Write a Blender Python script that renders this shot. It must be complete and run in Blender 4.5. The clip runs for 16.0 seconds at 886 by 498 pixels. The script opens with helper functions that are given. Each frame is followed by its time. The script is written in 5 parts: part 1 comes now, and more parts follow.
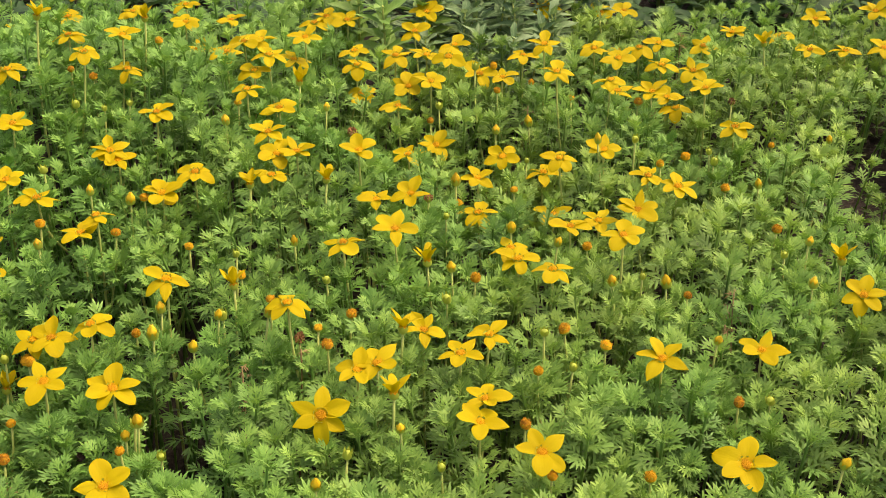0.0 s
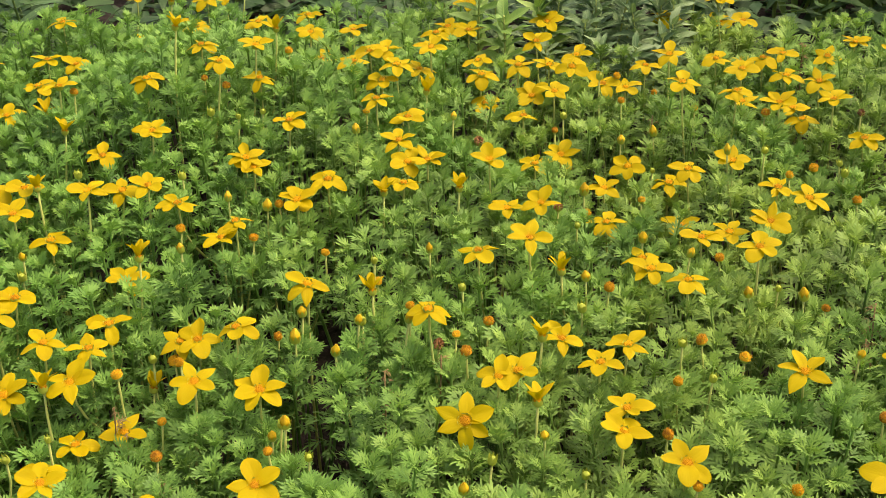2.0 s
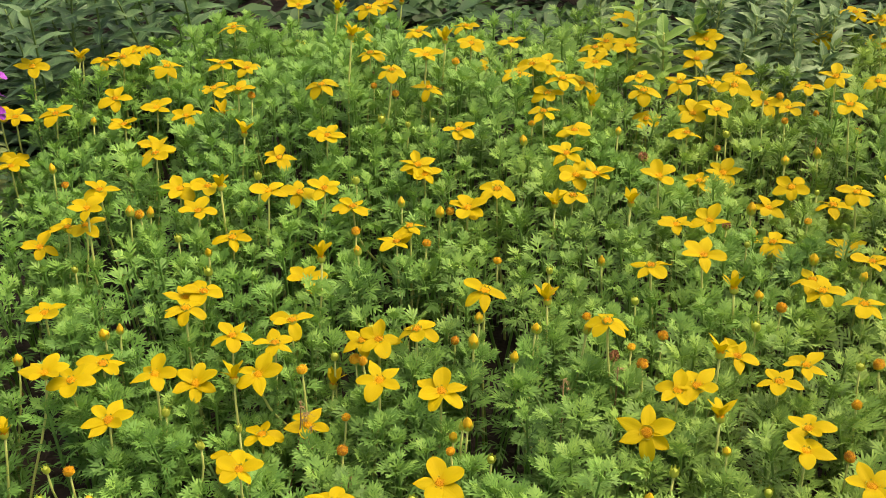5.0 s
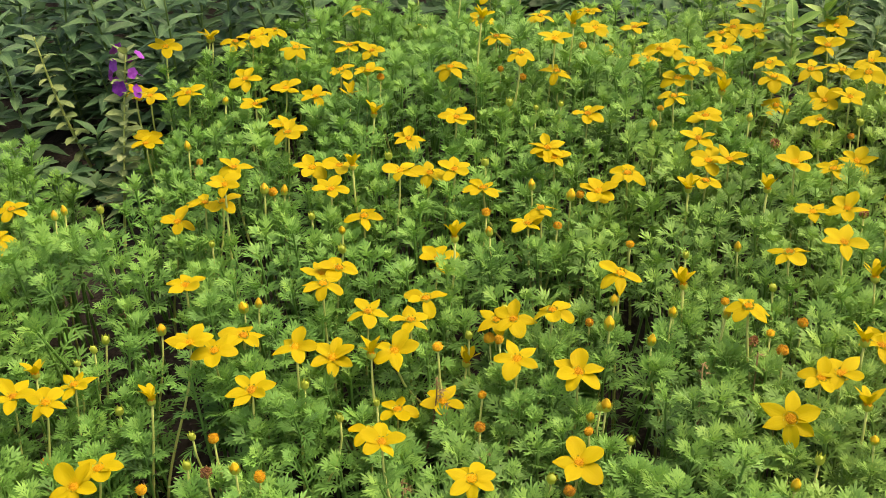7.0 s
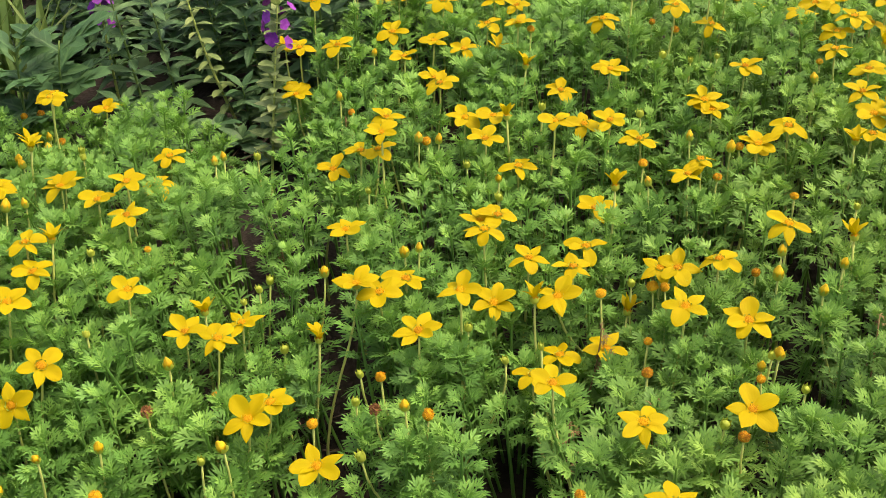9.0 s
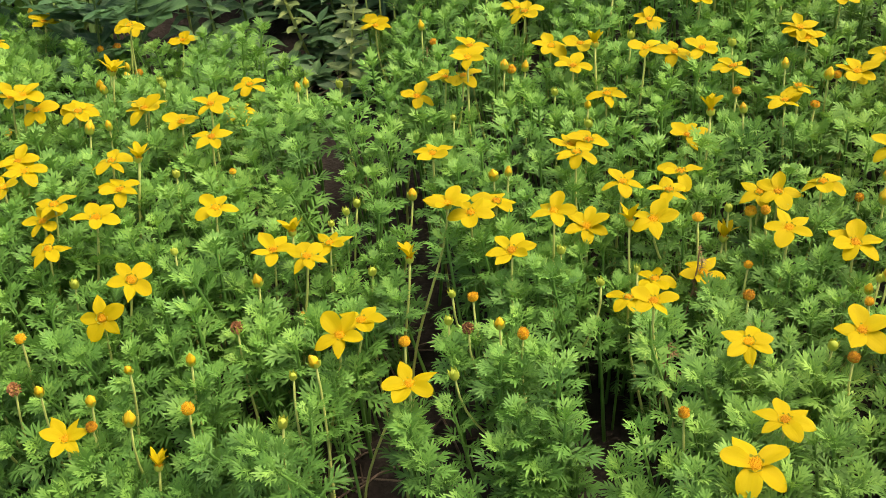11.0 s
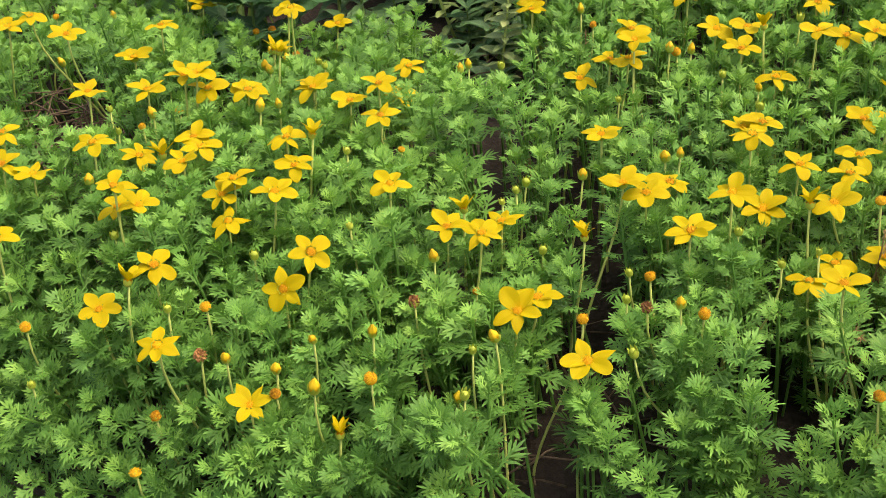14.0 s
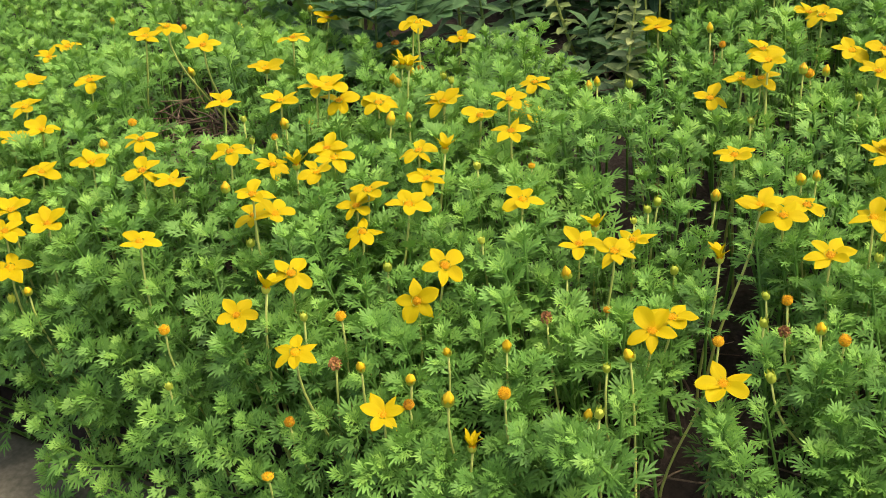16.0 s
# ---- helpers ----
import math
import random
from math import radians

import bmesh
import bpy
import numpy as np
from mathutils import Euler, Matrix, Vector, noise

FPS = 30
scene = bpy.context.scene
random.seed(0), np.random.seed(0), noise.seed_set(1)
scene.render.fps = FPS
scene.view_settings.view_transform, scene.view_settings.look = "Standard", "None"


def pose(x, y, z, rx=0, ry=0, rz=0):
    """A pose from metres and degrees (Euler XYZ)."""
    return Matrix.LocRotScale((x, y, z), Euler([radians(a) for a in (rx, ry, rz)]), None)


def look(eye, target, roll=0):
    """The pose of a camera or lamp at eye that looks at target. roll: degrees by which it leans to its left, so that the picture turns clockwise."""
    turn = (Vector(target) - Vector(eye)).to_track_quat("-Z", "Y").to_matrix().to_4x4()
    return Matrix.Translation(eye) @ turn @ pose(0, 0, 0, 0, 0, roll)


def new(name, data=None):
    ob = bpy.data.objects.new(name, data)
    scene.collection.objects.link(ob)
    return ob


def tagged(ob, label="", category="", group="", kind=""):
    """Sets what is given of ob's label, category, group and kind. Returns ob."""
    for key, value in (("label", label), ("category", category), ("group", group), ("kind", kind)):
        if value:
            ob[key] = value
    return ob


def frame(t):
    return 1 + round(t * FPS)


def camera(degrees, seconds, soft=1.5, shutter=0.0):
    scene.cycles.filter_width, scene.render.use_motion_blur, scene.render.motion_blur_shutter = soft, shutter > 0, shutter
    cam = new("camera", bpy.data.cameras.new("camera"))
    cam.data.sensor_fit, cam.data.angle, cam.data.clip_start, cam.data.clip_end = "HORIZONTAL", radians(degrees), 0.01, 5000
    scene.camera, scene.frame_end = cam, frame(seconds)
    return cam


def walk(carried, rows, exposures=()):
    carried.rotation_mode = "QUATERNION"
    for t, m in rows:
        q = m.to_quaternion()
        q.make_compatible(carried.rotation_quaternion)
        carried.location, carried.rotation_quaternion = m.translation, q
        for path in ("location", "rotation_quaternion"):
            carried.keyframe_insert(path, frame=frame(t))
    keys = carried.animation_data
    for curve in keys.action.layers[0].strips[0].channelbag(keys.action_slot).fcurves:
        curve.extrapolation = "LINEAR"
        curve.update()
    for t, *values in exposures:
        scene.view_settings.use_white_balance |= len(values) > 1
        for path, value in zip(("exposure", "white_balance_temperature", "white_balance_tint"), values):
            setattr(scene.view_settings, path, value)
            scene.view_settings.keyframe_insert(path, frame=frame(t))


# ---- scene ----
cam = camera(42.8, 16.0, soft=0.7)
METRES, EYE, TILT, LEAN, TURN = 0.45, 0.8, -35.0, 0.0, 0.0
ROWS = [
    (0.0, 0.0, 0.0, 0.0, 0.0, 0.0, -0.0),
    (0.5, -0.0145, -0.0063, 0.0111, 0.59, 0.18, -0.14),
    (1.0, -0.0426, -0.0183, 0.0131, 1.56, 0.35, -0.23),
    (1.5, -0.0744, -0.022, 0.0076, 2.56, 0.41, -0.48),
    (2.0, -0.1069, -0.0268, 0.0021, 3.87, 0.32, -0.77),
    (2.5, -0.1364, -0.0423, 0.0099, 4.75, 0.33, -1.13),
    (3.0, -0.1613, -0.0432, 0.0211, 5.42, 0.35, -1.54),
    (3.5, -0.1889, -0.0529, 0.0269, 6.27, 0.41, -2.03),
    (4.0, -0.2182, -0.0764, 0.0208, 6.9, 0.48, -2.55),
    (6.5, -0.3249, -0.1141, -0.0097, 11.27, 0.01, -4.13),
    (7.0, -0.3598, -0.1296, -0.0219, 12.49, -0.31, -4.53),
    (7.5, -0.4012, -0.1562, -0.0396, 14.44, -0.65, -4.85),
    (8.0, -0.4337, -0.1703, -0.0602, 15.26, -0.94, -5.17),
    (8.5, -0.4638, -0.1733, -0.07, 16.18, -1.28, -5.31),
    (9.0, -0.4886, -0.166, -0.0933, 17.0, -1.86, -5.54),
    (9.5, -0.5169, -0.1651, -0.1127, 17.64, -2.33, -5.81),
    (12.0, -0.6115, -0.1599, -0.26, 20.29, -3.66, -6.33),
    (12.5, -0.6344, -0.1689, -0.272, 21.13, -3.81, -6.45),
    (13.0, -0.6634, -0.1889, -0.2725, 22.01, -3.9, -6.71),
    (13.5, -0.6814, -0.2079, -0.2598, 22.88, -3.94, -6.86),
    (14.0, -0.7127, -0.2201, -0.2578, 23.67, -3.93, -7.15),
    (14.5, -0.7426, -0.2358, -0.2531, 24.4, -3.89, -7.4),
    (15.0, -0.7668, -0.2509, -0.2526, 25.77, -3.88, -7.78),
    (15.5, -0.7826, -0.2628, -0.2575, 26.95, -3.93, -8.15),
    (16.0, -0.7907, -0.2721, -0.264, 27.93, -3.89, -8.57),
]
walk(cam, [(t, pose(0, 0, EYE, TILT, LEAN, TURN) @ pose(METRES * x, METRES * y, METRES * z, 90 + pitch, roll, yaw)) for t, x, y, z, yaw, pitch, roll in ROWS],
     [(0.0, 1.18, 7750, 28), (4.0, 1.14, 7750, 28), (9.0, 1.23, 7500, 23), (16.0, 1.28, 7350, 21)])

# ---- light ----
world = bpy.data.worlds.new("sky")
scene.world = world
world.use_nodes = True
wn, wl = world.node_tree.nodes, world.node_tree.links
sky = wn.new("ShaderNodeTexSky")
sky.sky_type, sky.sun_disc = "NISHITA", False
sky.sun_elevation, sky.sun_rotation = radians(63), radians(68)
sky.air_density, sky.dust_density, sky.ozone_density = 1.0, 6.0, 0.6
wn["Background"].inputs["Strength"].default_value = 0.15
wl.new(sky.outputs[0], wn["Background"].inputs["Color"])
sun = new("sun", bpy.data.lights.new("sun", "SUN"))
sun.data.energy, sun.data.angle, sun.data.color = 0.95, radians(40), (1.0, 0.92, 0.76)
sun.matrix_world = look((1.5, 1.0, 3.2), (0, 0.4, 0))


# ---- materials ----
def material(name, rough=0.6):
    m = bpy.data.materials.new(name)
    m.use_nodes = True
    n, l = m.node_tree.nodes, m.node_tree.links
    b = n["Principled BSDF"]
    b.inputs["Roughness"].default_value = rough
    return m, n, l, b


def ramp(n, l, source, stops):
    r = n.new("ShaderNodeValToRGB")
    while len(r.color_ramp.elements) < len(stops):
        r.color_ramp.elements.new(0.5)
    for e, (p, c) in zip(r.color_ramp.elements, stops):
        e.position, e.color = p, (*c, 1)
    l.new(source, r.inputs["Fac"])
    return r.outputs["Color"]


def noise_tex(n, l, scale, detail=4.0, coords=None):
    t = n.new("ShaderNodeTexNoise")
    t.inputs["Scale"].default_value, t.inputs["Detail"].default_value = scale, detail
    if coords is not None:
        l.new(coords, t.inputs["Vector"])
    return t.outputs["Fac"]


def mixed(n, l, fac, a, b, mode="MIX"):
    m = n.new("ShaderNodeMix")
    m.data_type, m.blend_type = "RGBA", mode
    for socket, v in ((m.inputs["Factor"], fac), (m.inputs["A"], a), (m.inputs["B"], b)):
        if isinstance(v, (int, float)):
            socket.default_value = v
        elif isinstance(v, tuple):
            socket.default_value = (*v, 1)
        else:
            l.new(v, socket)
    return m.outputs["Result"]


def maths(n, l, op, a, b):
    m = n.new("ShaderNodeMath")
    m.operation = op
    for socket, v in zip(m.inputs, (a, b)):
        if isinstance(v, (int, float)):
            socket.default_value = v
        else:
            l.new(v, socket)
    return m.outputs[0]


def relief(n, l, b, height, strength, distance):
    u = n.new("ShaderNodeBump")
    u.inputs["Strength"].default_value, u.inputs["Distance"].default_value = strength, distance
    l.new(height, u.inputs["Height"])
    l.new(u.outputs["Normal"], b.inputs["Normal"])


def thin(m, n, l, b, colour, share):
    """Lets part of the light through, as leaves and petals do."""
    t = n.new("ShaderNodeBsdfTranslucent")
    l.new(colour, t.inputs["Color"])
    x = n.new("ShaderNodeMixShader")
    x.inputs["Fac"].default_value = share
    l.new(b.outputs[0], x.inputs[1])
    l.new(t.outputs[0], x.inputs[2])
    l.new(x.outputs[0], n["Material Output"].inputs["Surface"])


def leaf_material(name, dark, mid, light, share=0.35, rough=0.55, per="island", aged=False, scale=14.0):
    m, n, l, b = material(name, rough)
    geo, obj = n.new("ShaderNodeNewGeometry"), n.new("ShaderNodeObjectInfo")
    where = n.new("ShaderNodeNewGeometry").outputs["Position"]
    rnd = geo.outputs["Random Per Island"] if per == "island" else obj.outputs["Random"]
    patch = noise_tex(n, l, scale, 3.0, where)
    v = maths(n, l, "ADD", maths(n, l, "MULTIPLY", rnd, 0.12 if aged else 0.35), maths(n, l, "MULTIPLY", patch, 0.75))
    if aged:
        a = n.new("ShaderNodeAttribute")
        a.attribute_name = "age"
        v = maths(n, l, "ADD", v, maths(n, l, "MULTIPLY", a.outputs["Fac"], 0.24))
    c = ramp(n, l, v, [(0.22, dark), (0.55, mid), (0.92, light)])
    if aged:
        # dry: olive foliage, its ramp also lightened for sun and haze at one end
        dry = n.new("ShaderNodeAttribute")
        dry.attribute_name = "dry"
        c = mixed(n, l, dry.outputs["Fac"], c, ramp(n, l, v, [(0.22, (0.060, 0.130, 0.028)), (0.55, (0.190, 0.335, 0.064)), (0.92, (0.39, 0.56, 0.115))]))
    l.new(c, b.inputs["Base Color"])
    b.inputs["Specular IOR Level"].default_value = 0.25
    fine = noise_tex(n, l, 900.0, 2.0, where)
    if per == "object":
        along, across = n.new("ShaderNodeSeparateXYZ"), n.new("ShaderNodeMath")
        l.new(n.new("ShaderNodeTexCoord").outputs["Object"], along.inputs[0])
        across.operation = "ABSOLUTE"
        l.new(along.outputs[1], across.inputs[0])
        rib = ramp(n, l, across.outputs[0], [(0.006, (0.55,) * 3), (0.024, (0.0,) * 3)])
        bands = maths(n, l, "FRACT", maths(n, l, "MULTIPLY", maths(n, l, "SUBTRACT", along.outputs[0], across.outputs[0]), 8.0), 0.0)
        vein = ramp(n, l, bands, [(0.0, (0.28,) * 3), (0.16, (0.0,) * 3), (0.86, (0.0,) * 3), (1.0, (0.28,) * 3)])
        c = mixed(n, l, mixed(n, l, 1.0, rib, vein, "LIGHTEN"), c, light)
        l.new(c, b.inputs["Base Color"])
        fine = maths(n, l, "ADD", fine, maths(n, l, "MULTIPLY", vein, -2.0))
    relief(n, l, b, fine, 0.25, 0.0006)
    thin(m, n, l, b, mixed(n, l, 1.0, c, (1.0, 1.0, 0.65), "MULTIPLY"), share)
    return m


FERN = leaf_material("feathery_leaf", (0.033, 0.112, 0.022), (0.112, 0.292, 0.050), (0.228, 0.455, 0.080), 0.26, 0.55, aged=True)
STALK = leaf_material("flower_stalk", (0.24, 0.33, 0.075), (0.34, 0.43, 0.105), (0.46, 0.53, 0.15), 0.1, 0.5)
BRACT = leaf_material("green_bract", (0.19, 0.28, 0.03), (0.31, 0.40, 0.045), (0.43, 0.50, 0.075), 0.15, 0.5)
# dark bluish green leaf, its colour lowered further for shade behind the bed
BROAD = leaf_material("broad_leaf", (0.028, 0.085, 0.033), (0.060, 0.150, 0.056), (0.128, 0.240, 0.092), 0.25, 0.5, "object", scale=25.0)
PALE = leaf_material("pale_leaf", (0.10, 0.175, 0.06), (0.17, 0.26, 0.085), (0.28, 0.37, 0.13), 0.3, 0.5, "object", scale=30.0)
CREAM = leaf_material("cream_leaf", (0.11, 0.185, 0.06), (0.19, 0.285, 0.10), (0.33, 0.41, 0.17), 0.3, 0.6, "object", scale=40.0)
SMOOTH = leaf_material("smooth_leaf", (0.08, 0.20, 0.035), (0.15, 0.31, 0.06), (0.29, 0.46, 0.11), 0.3, 0.5, "object", scale=30.0)
SAGE = leaf_material("sage_leaf", (0.065, 0.15, 0.050), (0.125, 0.235, 0.090), (0.27, 0.39, 0.20), 0.3, 0.7, "object", scale=30.0)
LOBED = leaf_material("lobed_leaf", (0.024, 0.080, 0.028), (0.050, 0.140, 0.048), (0.110, 0.235, 0.082), 0.3, 0.5, "object", scale=25.0)
# the hedge's shade is put into its leaf colours, kept very dark
SHADE = leaf_material("shaded_hedge_leaf", (0.012, 0.042, 0.013), (0.03, 0.088, 0.024), (0.07, 0.15, 0.045), 0.25, 0.5, scale=10.0)
GRASS = leaf_material("grass_blade", (0.06, 0.14, 0.03), (0.13, 0.24, 0.06), (0.25, 0.34, 0.12), 0.3, 0.5, scale=10.0)

m, n, l, b = material("yellow_petal", 0.65)
rnd = n.new("ShaderNodeObjectInfo").outputs["Random"]
tex = n.new("ShaderNodeTexCoord")
along = n.new("ShaderNodeSeparateXYZ")
l.new(tex.outputs["Object"], along.inputs[0])
streak = n.new("ShaderNodeMapping")
streak.inputs["Scale"].default_value = (2.0, 16.0, 4.0)
l.new(tex.outputs["Object"], streak.inputs["Vector"])
veins = noise_tex(n, l, 1.6, 3.0, streak.outputs[0])
c = ramp(n, l, maths(n, l, "ADD", maths(n, l, "MULTIPLY", rnd, 0.5), maths(n, l, "MULTIPLY", veins, 0.5)), [(0.1, (0.405, 0.318, 0.003)), (0.5, (0.432, 0.352, 0.004)), (0.9, (0.458, 0.384, 0.006))])
c = mixed(n, l, ramp(n, l, along.outputs[0], [(0.02, (0.5,) * 3), (0.28, (0.0,) * 3)]), c, (0.47, 0.28, 0.003))
l.new(c, b.inputs["Base Color"])
b.inputs["Specular IOR Level"].default_value = 0.12
relief(n, l, b, veins, 0.12, 0.02)
thin(m, n, l, b, c, 0.35)
PETAL = m


def grained(name, stops, scale, rough=0.8, bump=0.5, deep=0.001):
    m, n, l, b = material(name, rough)
    where = n.new("ShaderNodeNewGeometry").outputs["Position"]
    rnd = n.new("ShaderNodeObjectInfo").outputs["Random"]
    big, small = noise_tex(n, l, scale, 5.0, where), noise_tex(n, l, scale * 9, 4.0, where)
    v = maths(n, l, "ADD", maths(n, l, "MULTIPLY", big, 0.6), maths(n, l, "MULTIPLY", small, 0.4))
    v = maths(n, l, "ADD", v, maths(n, l, "MULTIPLY", maths(n, l, "SUBTRACT", rnd, 0.5), 0.25))
    l.new(ramp(n, l, v, stops), b.inputs["Base Color"])
    b.inputs["Specular IOR Level"].default_value = 0.2
    relief(n, l, b, v, bump, deep)
    return m


DISC = grained("orange_disc", [(0.3, (0.36, 0.165, 0.004)), (0.55, (0.52, 0.27, 0.004)), (0.75, (0.62, 0.36, 0.006))], 350.0)
BUD = grained("bud_petal", [(0.3, (0.38, 0.25, 0.008)), (0.5, (0.50, 0.35, 0.010)), (0.75, (0.56, 0.42, 0.02))], 120.0, 0.55)
SEED = grained("spent_disc", [(0.3, (0.20, 0.085, 0.006)), (0.5, (0.43, 0.225, 0.006)), (0.75, (0.56, 0.36, 0.012))], 400.0)
DEAD = grained("withered_tissue", [(0.3, (0.06, 0.03, 0.012)), (0.5, (0.16, 0.075, 0.025)), (0.75, (0.33, 0.17, 0.06))], 300.0)
TWIG = grained("dry_twig", [(0.3, (0.055, 0.040, 0.027)), (0.5, (0.12, 0.090, 0.058)), (0.75, (0.21, 0.165, 0.11))], 200.0)
DRY = grained("dry_leaf_tissue", [(0.3, (0.085, 0.060, 0.022)), (0.5, (0.18, 0.135, 0.05)), (0.75, (0.30, 0.24, 0.10))], 300.0)
SOIL = grained("dark_soil", [(0.3, (0.009, 0.0075, 0.006)), (0.5, (0.020, 0.0165, 0.0125)), (0.75, (0.045, 0.037, 0.028))], 22.0, 0.95, 1.0, 0.006)
PAVING = grained("grey_paving", [(0.3, (0.040, 0.045, 0.028)), (0.5, (0.080, 0.084, 0.056)), (0.75, (0.150, 0.148, 0.108))], 18.0, 0.9, 0.5, 0.002)
PURPLE = grained("purple_petal", [(0.3, (0.10, 0.014, 0.17)), (0.5, (0.19, 0.032, 0.27)), (0.75, (0.30, 0.08, 0.38))], 150.0, 0.55)


# ---- building ----
def part(name, mesh, mat, parent, m=None, label=""):
    if mat is not None and not mesh.materials:
        mesh.materials.append(mat)
    ob = new(name, mesh)
    ob.parent = parent
    ob.matrix_basis = m if m is not None else Matrix()
    return tagged(ob, label)


def mesh_of(name, verts, faces, smooth=True):
    me = bpy.data.meshes.new(name)
    me.from_pydata([tuple(v) for v in verts], [], faces)
    me.polygons.foreach_set("use_smooth", [smooth] * len(me.polygons))
    me.update()
    return me


def thing(name, x, y, z, label, category, group=""):
    ob = new(name)
    ob.location = (x, y, z)
    ob.empty_display_size = 0.01
    return tagged(ob, label, category, group)


def tube(path, radii, sides=5):
    """Vertices and faces of a tapered tube along a list of points."""
    pts = [Vector(p) for p in path]
    verts, faces = [], []
    for i, p in enumerate(pts):
        d = (pts[min(i + 1, len(pts) - 1)] - pts[max(i - 1, 0)]).normalized()
        a = d.cross(Vector((0.3, 0.9, 0.2))).normalized()
        c = d.cross(a)
        for k in range(sides):
            t = 2 * math.pi * k / sides
            verts.append(p + (a * math.cos(t) + c * math.sin(t)) * radii[i])
    for i in range(len(pts) - 1):
        for k in range(sides):
            q = (k + 1) % sides
            faces.append((i * sides + k, i * sides + q, (i + 1) * sides + q, (i + 1) * sides + k))
    faces.append(tuple(range(sides)))
    faces.append(tuple(range((len(pts) - 1) * sides, len(pts) * sides)))
    return verts, faces


def facing(lean, azimuth, spin=0.0):
    """The turn that brings +z to a direction leaning from the vertical towards an azimuth."""
    return Matrix.Rotation(radians(azimuth), 4, "Z") @ Matrix.Rotation(radians(lean), 4, "Y") @ Matrix.Rotation(radians(spin - azimuth), 4, "Z")


def blade(length, width, rows=6, cols=4, tip=1.0, base=0.25, fold=0.12, arch=-0.25, wave=0.0, widest=0.5, end=0.03):
    """A leaf or petal along +x: widths from a smooth profile, folded on its midrib, arched and waved."""
    verts, faces = [], []
    for i in range(rows + 1):
        u = i / rows
        s = u / widest if u < widest else (1 - u) / (1 - widest)
        w = width * 0.5 * (base * (1 - u) ** 3 + (math.sin(s * math.pi / 2) ** (0.8 if u < widest else tip)))
        if i == rows:
            w = width * end
        for j in range(cols + 1):
            v = 2 * j / cols - 1
            z = fold * abs(v) * w + arch * length * u * u + wave * w * math.sin(u * 9 + v * 2) * abs(v)
            verts.append((u * length * (1 - 0.05 * abs(v) * u), v * w, z))
    for i in range(rows):
        for j in range(cols):
            a = i * (cols + 1) + j
            faces.append((a, a + 1, a + cols + 2, a + cols + 1))
    return verts, faces


# ---- the ground ----
def soft_noise(x, y, scale, seed=0.0):
    return noise.noise(Vector((x * scale, y * scale, seed)))


EDGE = 0.315
GAPS = [  # bare spots: from, to, half-width
    (-0.480, 0.395, -0.512, 0.480, 0.030), (-0.535, 0.345, -0.565, 0.415, 0.030), (-1.130, 0.590, -1.285, 0.725, 0.044), (-0.735, 0.850, -0.800, 0.950, 0.031),
    (-0.778, 0.833, -0.904, 1.031, 0.048), (-0.661, 0.602, -0.717, 0.683, 0.016), (-0.561, 0.724, -0.607, 0.826, 0.014), (0.388, 0.867, 0.478, 1.070, 0.033),
    (0.036, 0.533, 0.041, 0.607, 0.020), (-0.197, 0.686, -0.224, 0.780, 0.017), (-0.204, 0.585, -0.217, 0.659, 0.018), (-0.228, 0.513, -0.227, 0.584, 0.018),
    (-0.978, 0.662, -1.078, 0.795, 0.014), (-0.590, 0.594, -0.619, 0.689, 0.016), (-0.309, 0.739, -0.335, 0.834, 0.015), (-0.582, 0.915, -0.652, 1.046, 0.017),
    (-0.404, 0.542, -0.437, 0.602, 0.017), (-0.500, 0.400, -0.575, 0.580, 0.020), (-0.405, 0.350, -0.385, 0.500, 0.021), (-0.510, 0.345, -0.580, 0.470, 0.026), (-0.470, 0.370, -0.545, 0.550, 0.020), (-0.385, 0.380, -0.410, 0.520, 0.020), (-0.352, 0.490, -0.362, 0.600, 0.012),
]

def bare(x, y):
    """Whether a place lies in one of the bed's bare spots."""
    for ax, ay, bx, by, r in GAPS:
        dx, dy = bx - ax, by - ay
        t = min(1.0, max(0.0, ((x - ax) * dx + (y - ay) * dy) / (dx * dx + dy * dy)))
        if math.hypot(x - ax - t * dx, y - ay - t * dy) < r * (1 + 0.4 * soft_noise(x, y, 40, 8.0)):
            return True
    return False


near = np.arange(-2.4, 1.6, 0.025)
xs = np.concatenate(([-60, -30, -15, -8, -5, -3.4], near, [2.2, 3.4, 6, 12, 25, 60]))
ys = np.concatenate(([-60, -30, -15, -8, -4, -2, -1, -0.4, 0.1], np.arange(0.28, 2.3, 0.025), [2.8, 3.6, 5, 9, 18, 35, 60]))


def soil_height(x, y):
    inside = min(1.0, max(0.0, (y - EDGE) / 0.12))
    mound = 0.065 * min(1.0, max(0.0, (y - EDGE) / 0.16)) + 0.045 * min(1.0, max(0.0, (y - 0.5) / 0.4))
    return -0.03 + mound + inside * (0.022 + 0.012 * soft_noise(x, y, 9) + 0.008 * soft_noise(x, y, 31, 4.0) + 0.03 * min(1.0, max(0.0, (y - 0.6) / 0.8)))


verts = [(x, y, soil_height(x, y)) for y in ys for x in xs]
w = len(xs)
faces = [(j * w + i, j * w + i + 1, (j + 1) * w + i + 1, (j + 1) * w + i) for j in range(len(ys) - 1) for i in range(w - 1)]
ground = new("ground", mesh_of("ground", verts, faces))
ground.data.materials.append(SOIL)
tagged(ground, "dark crumbly soil of the flower bed", "soil", kind="structure")


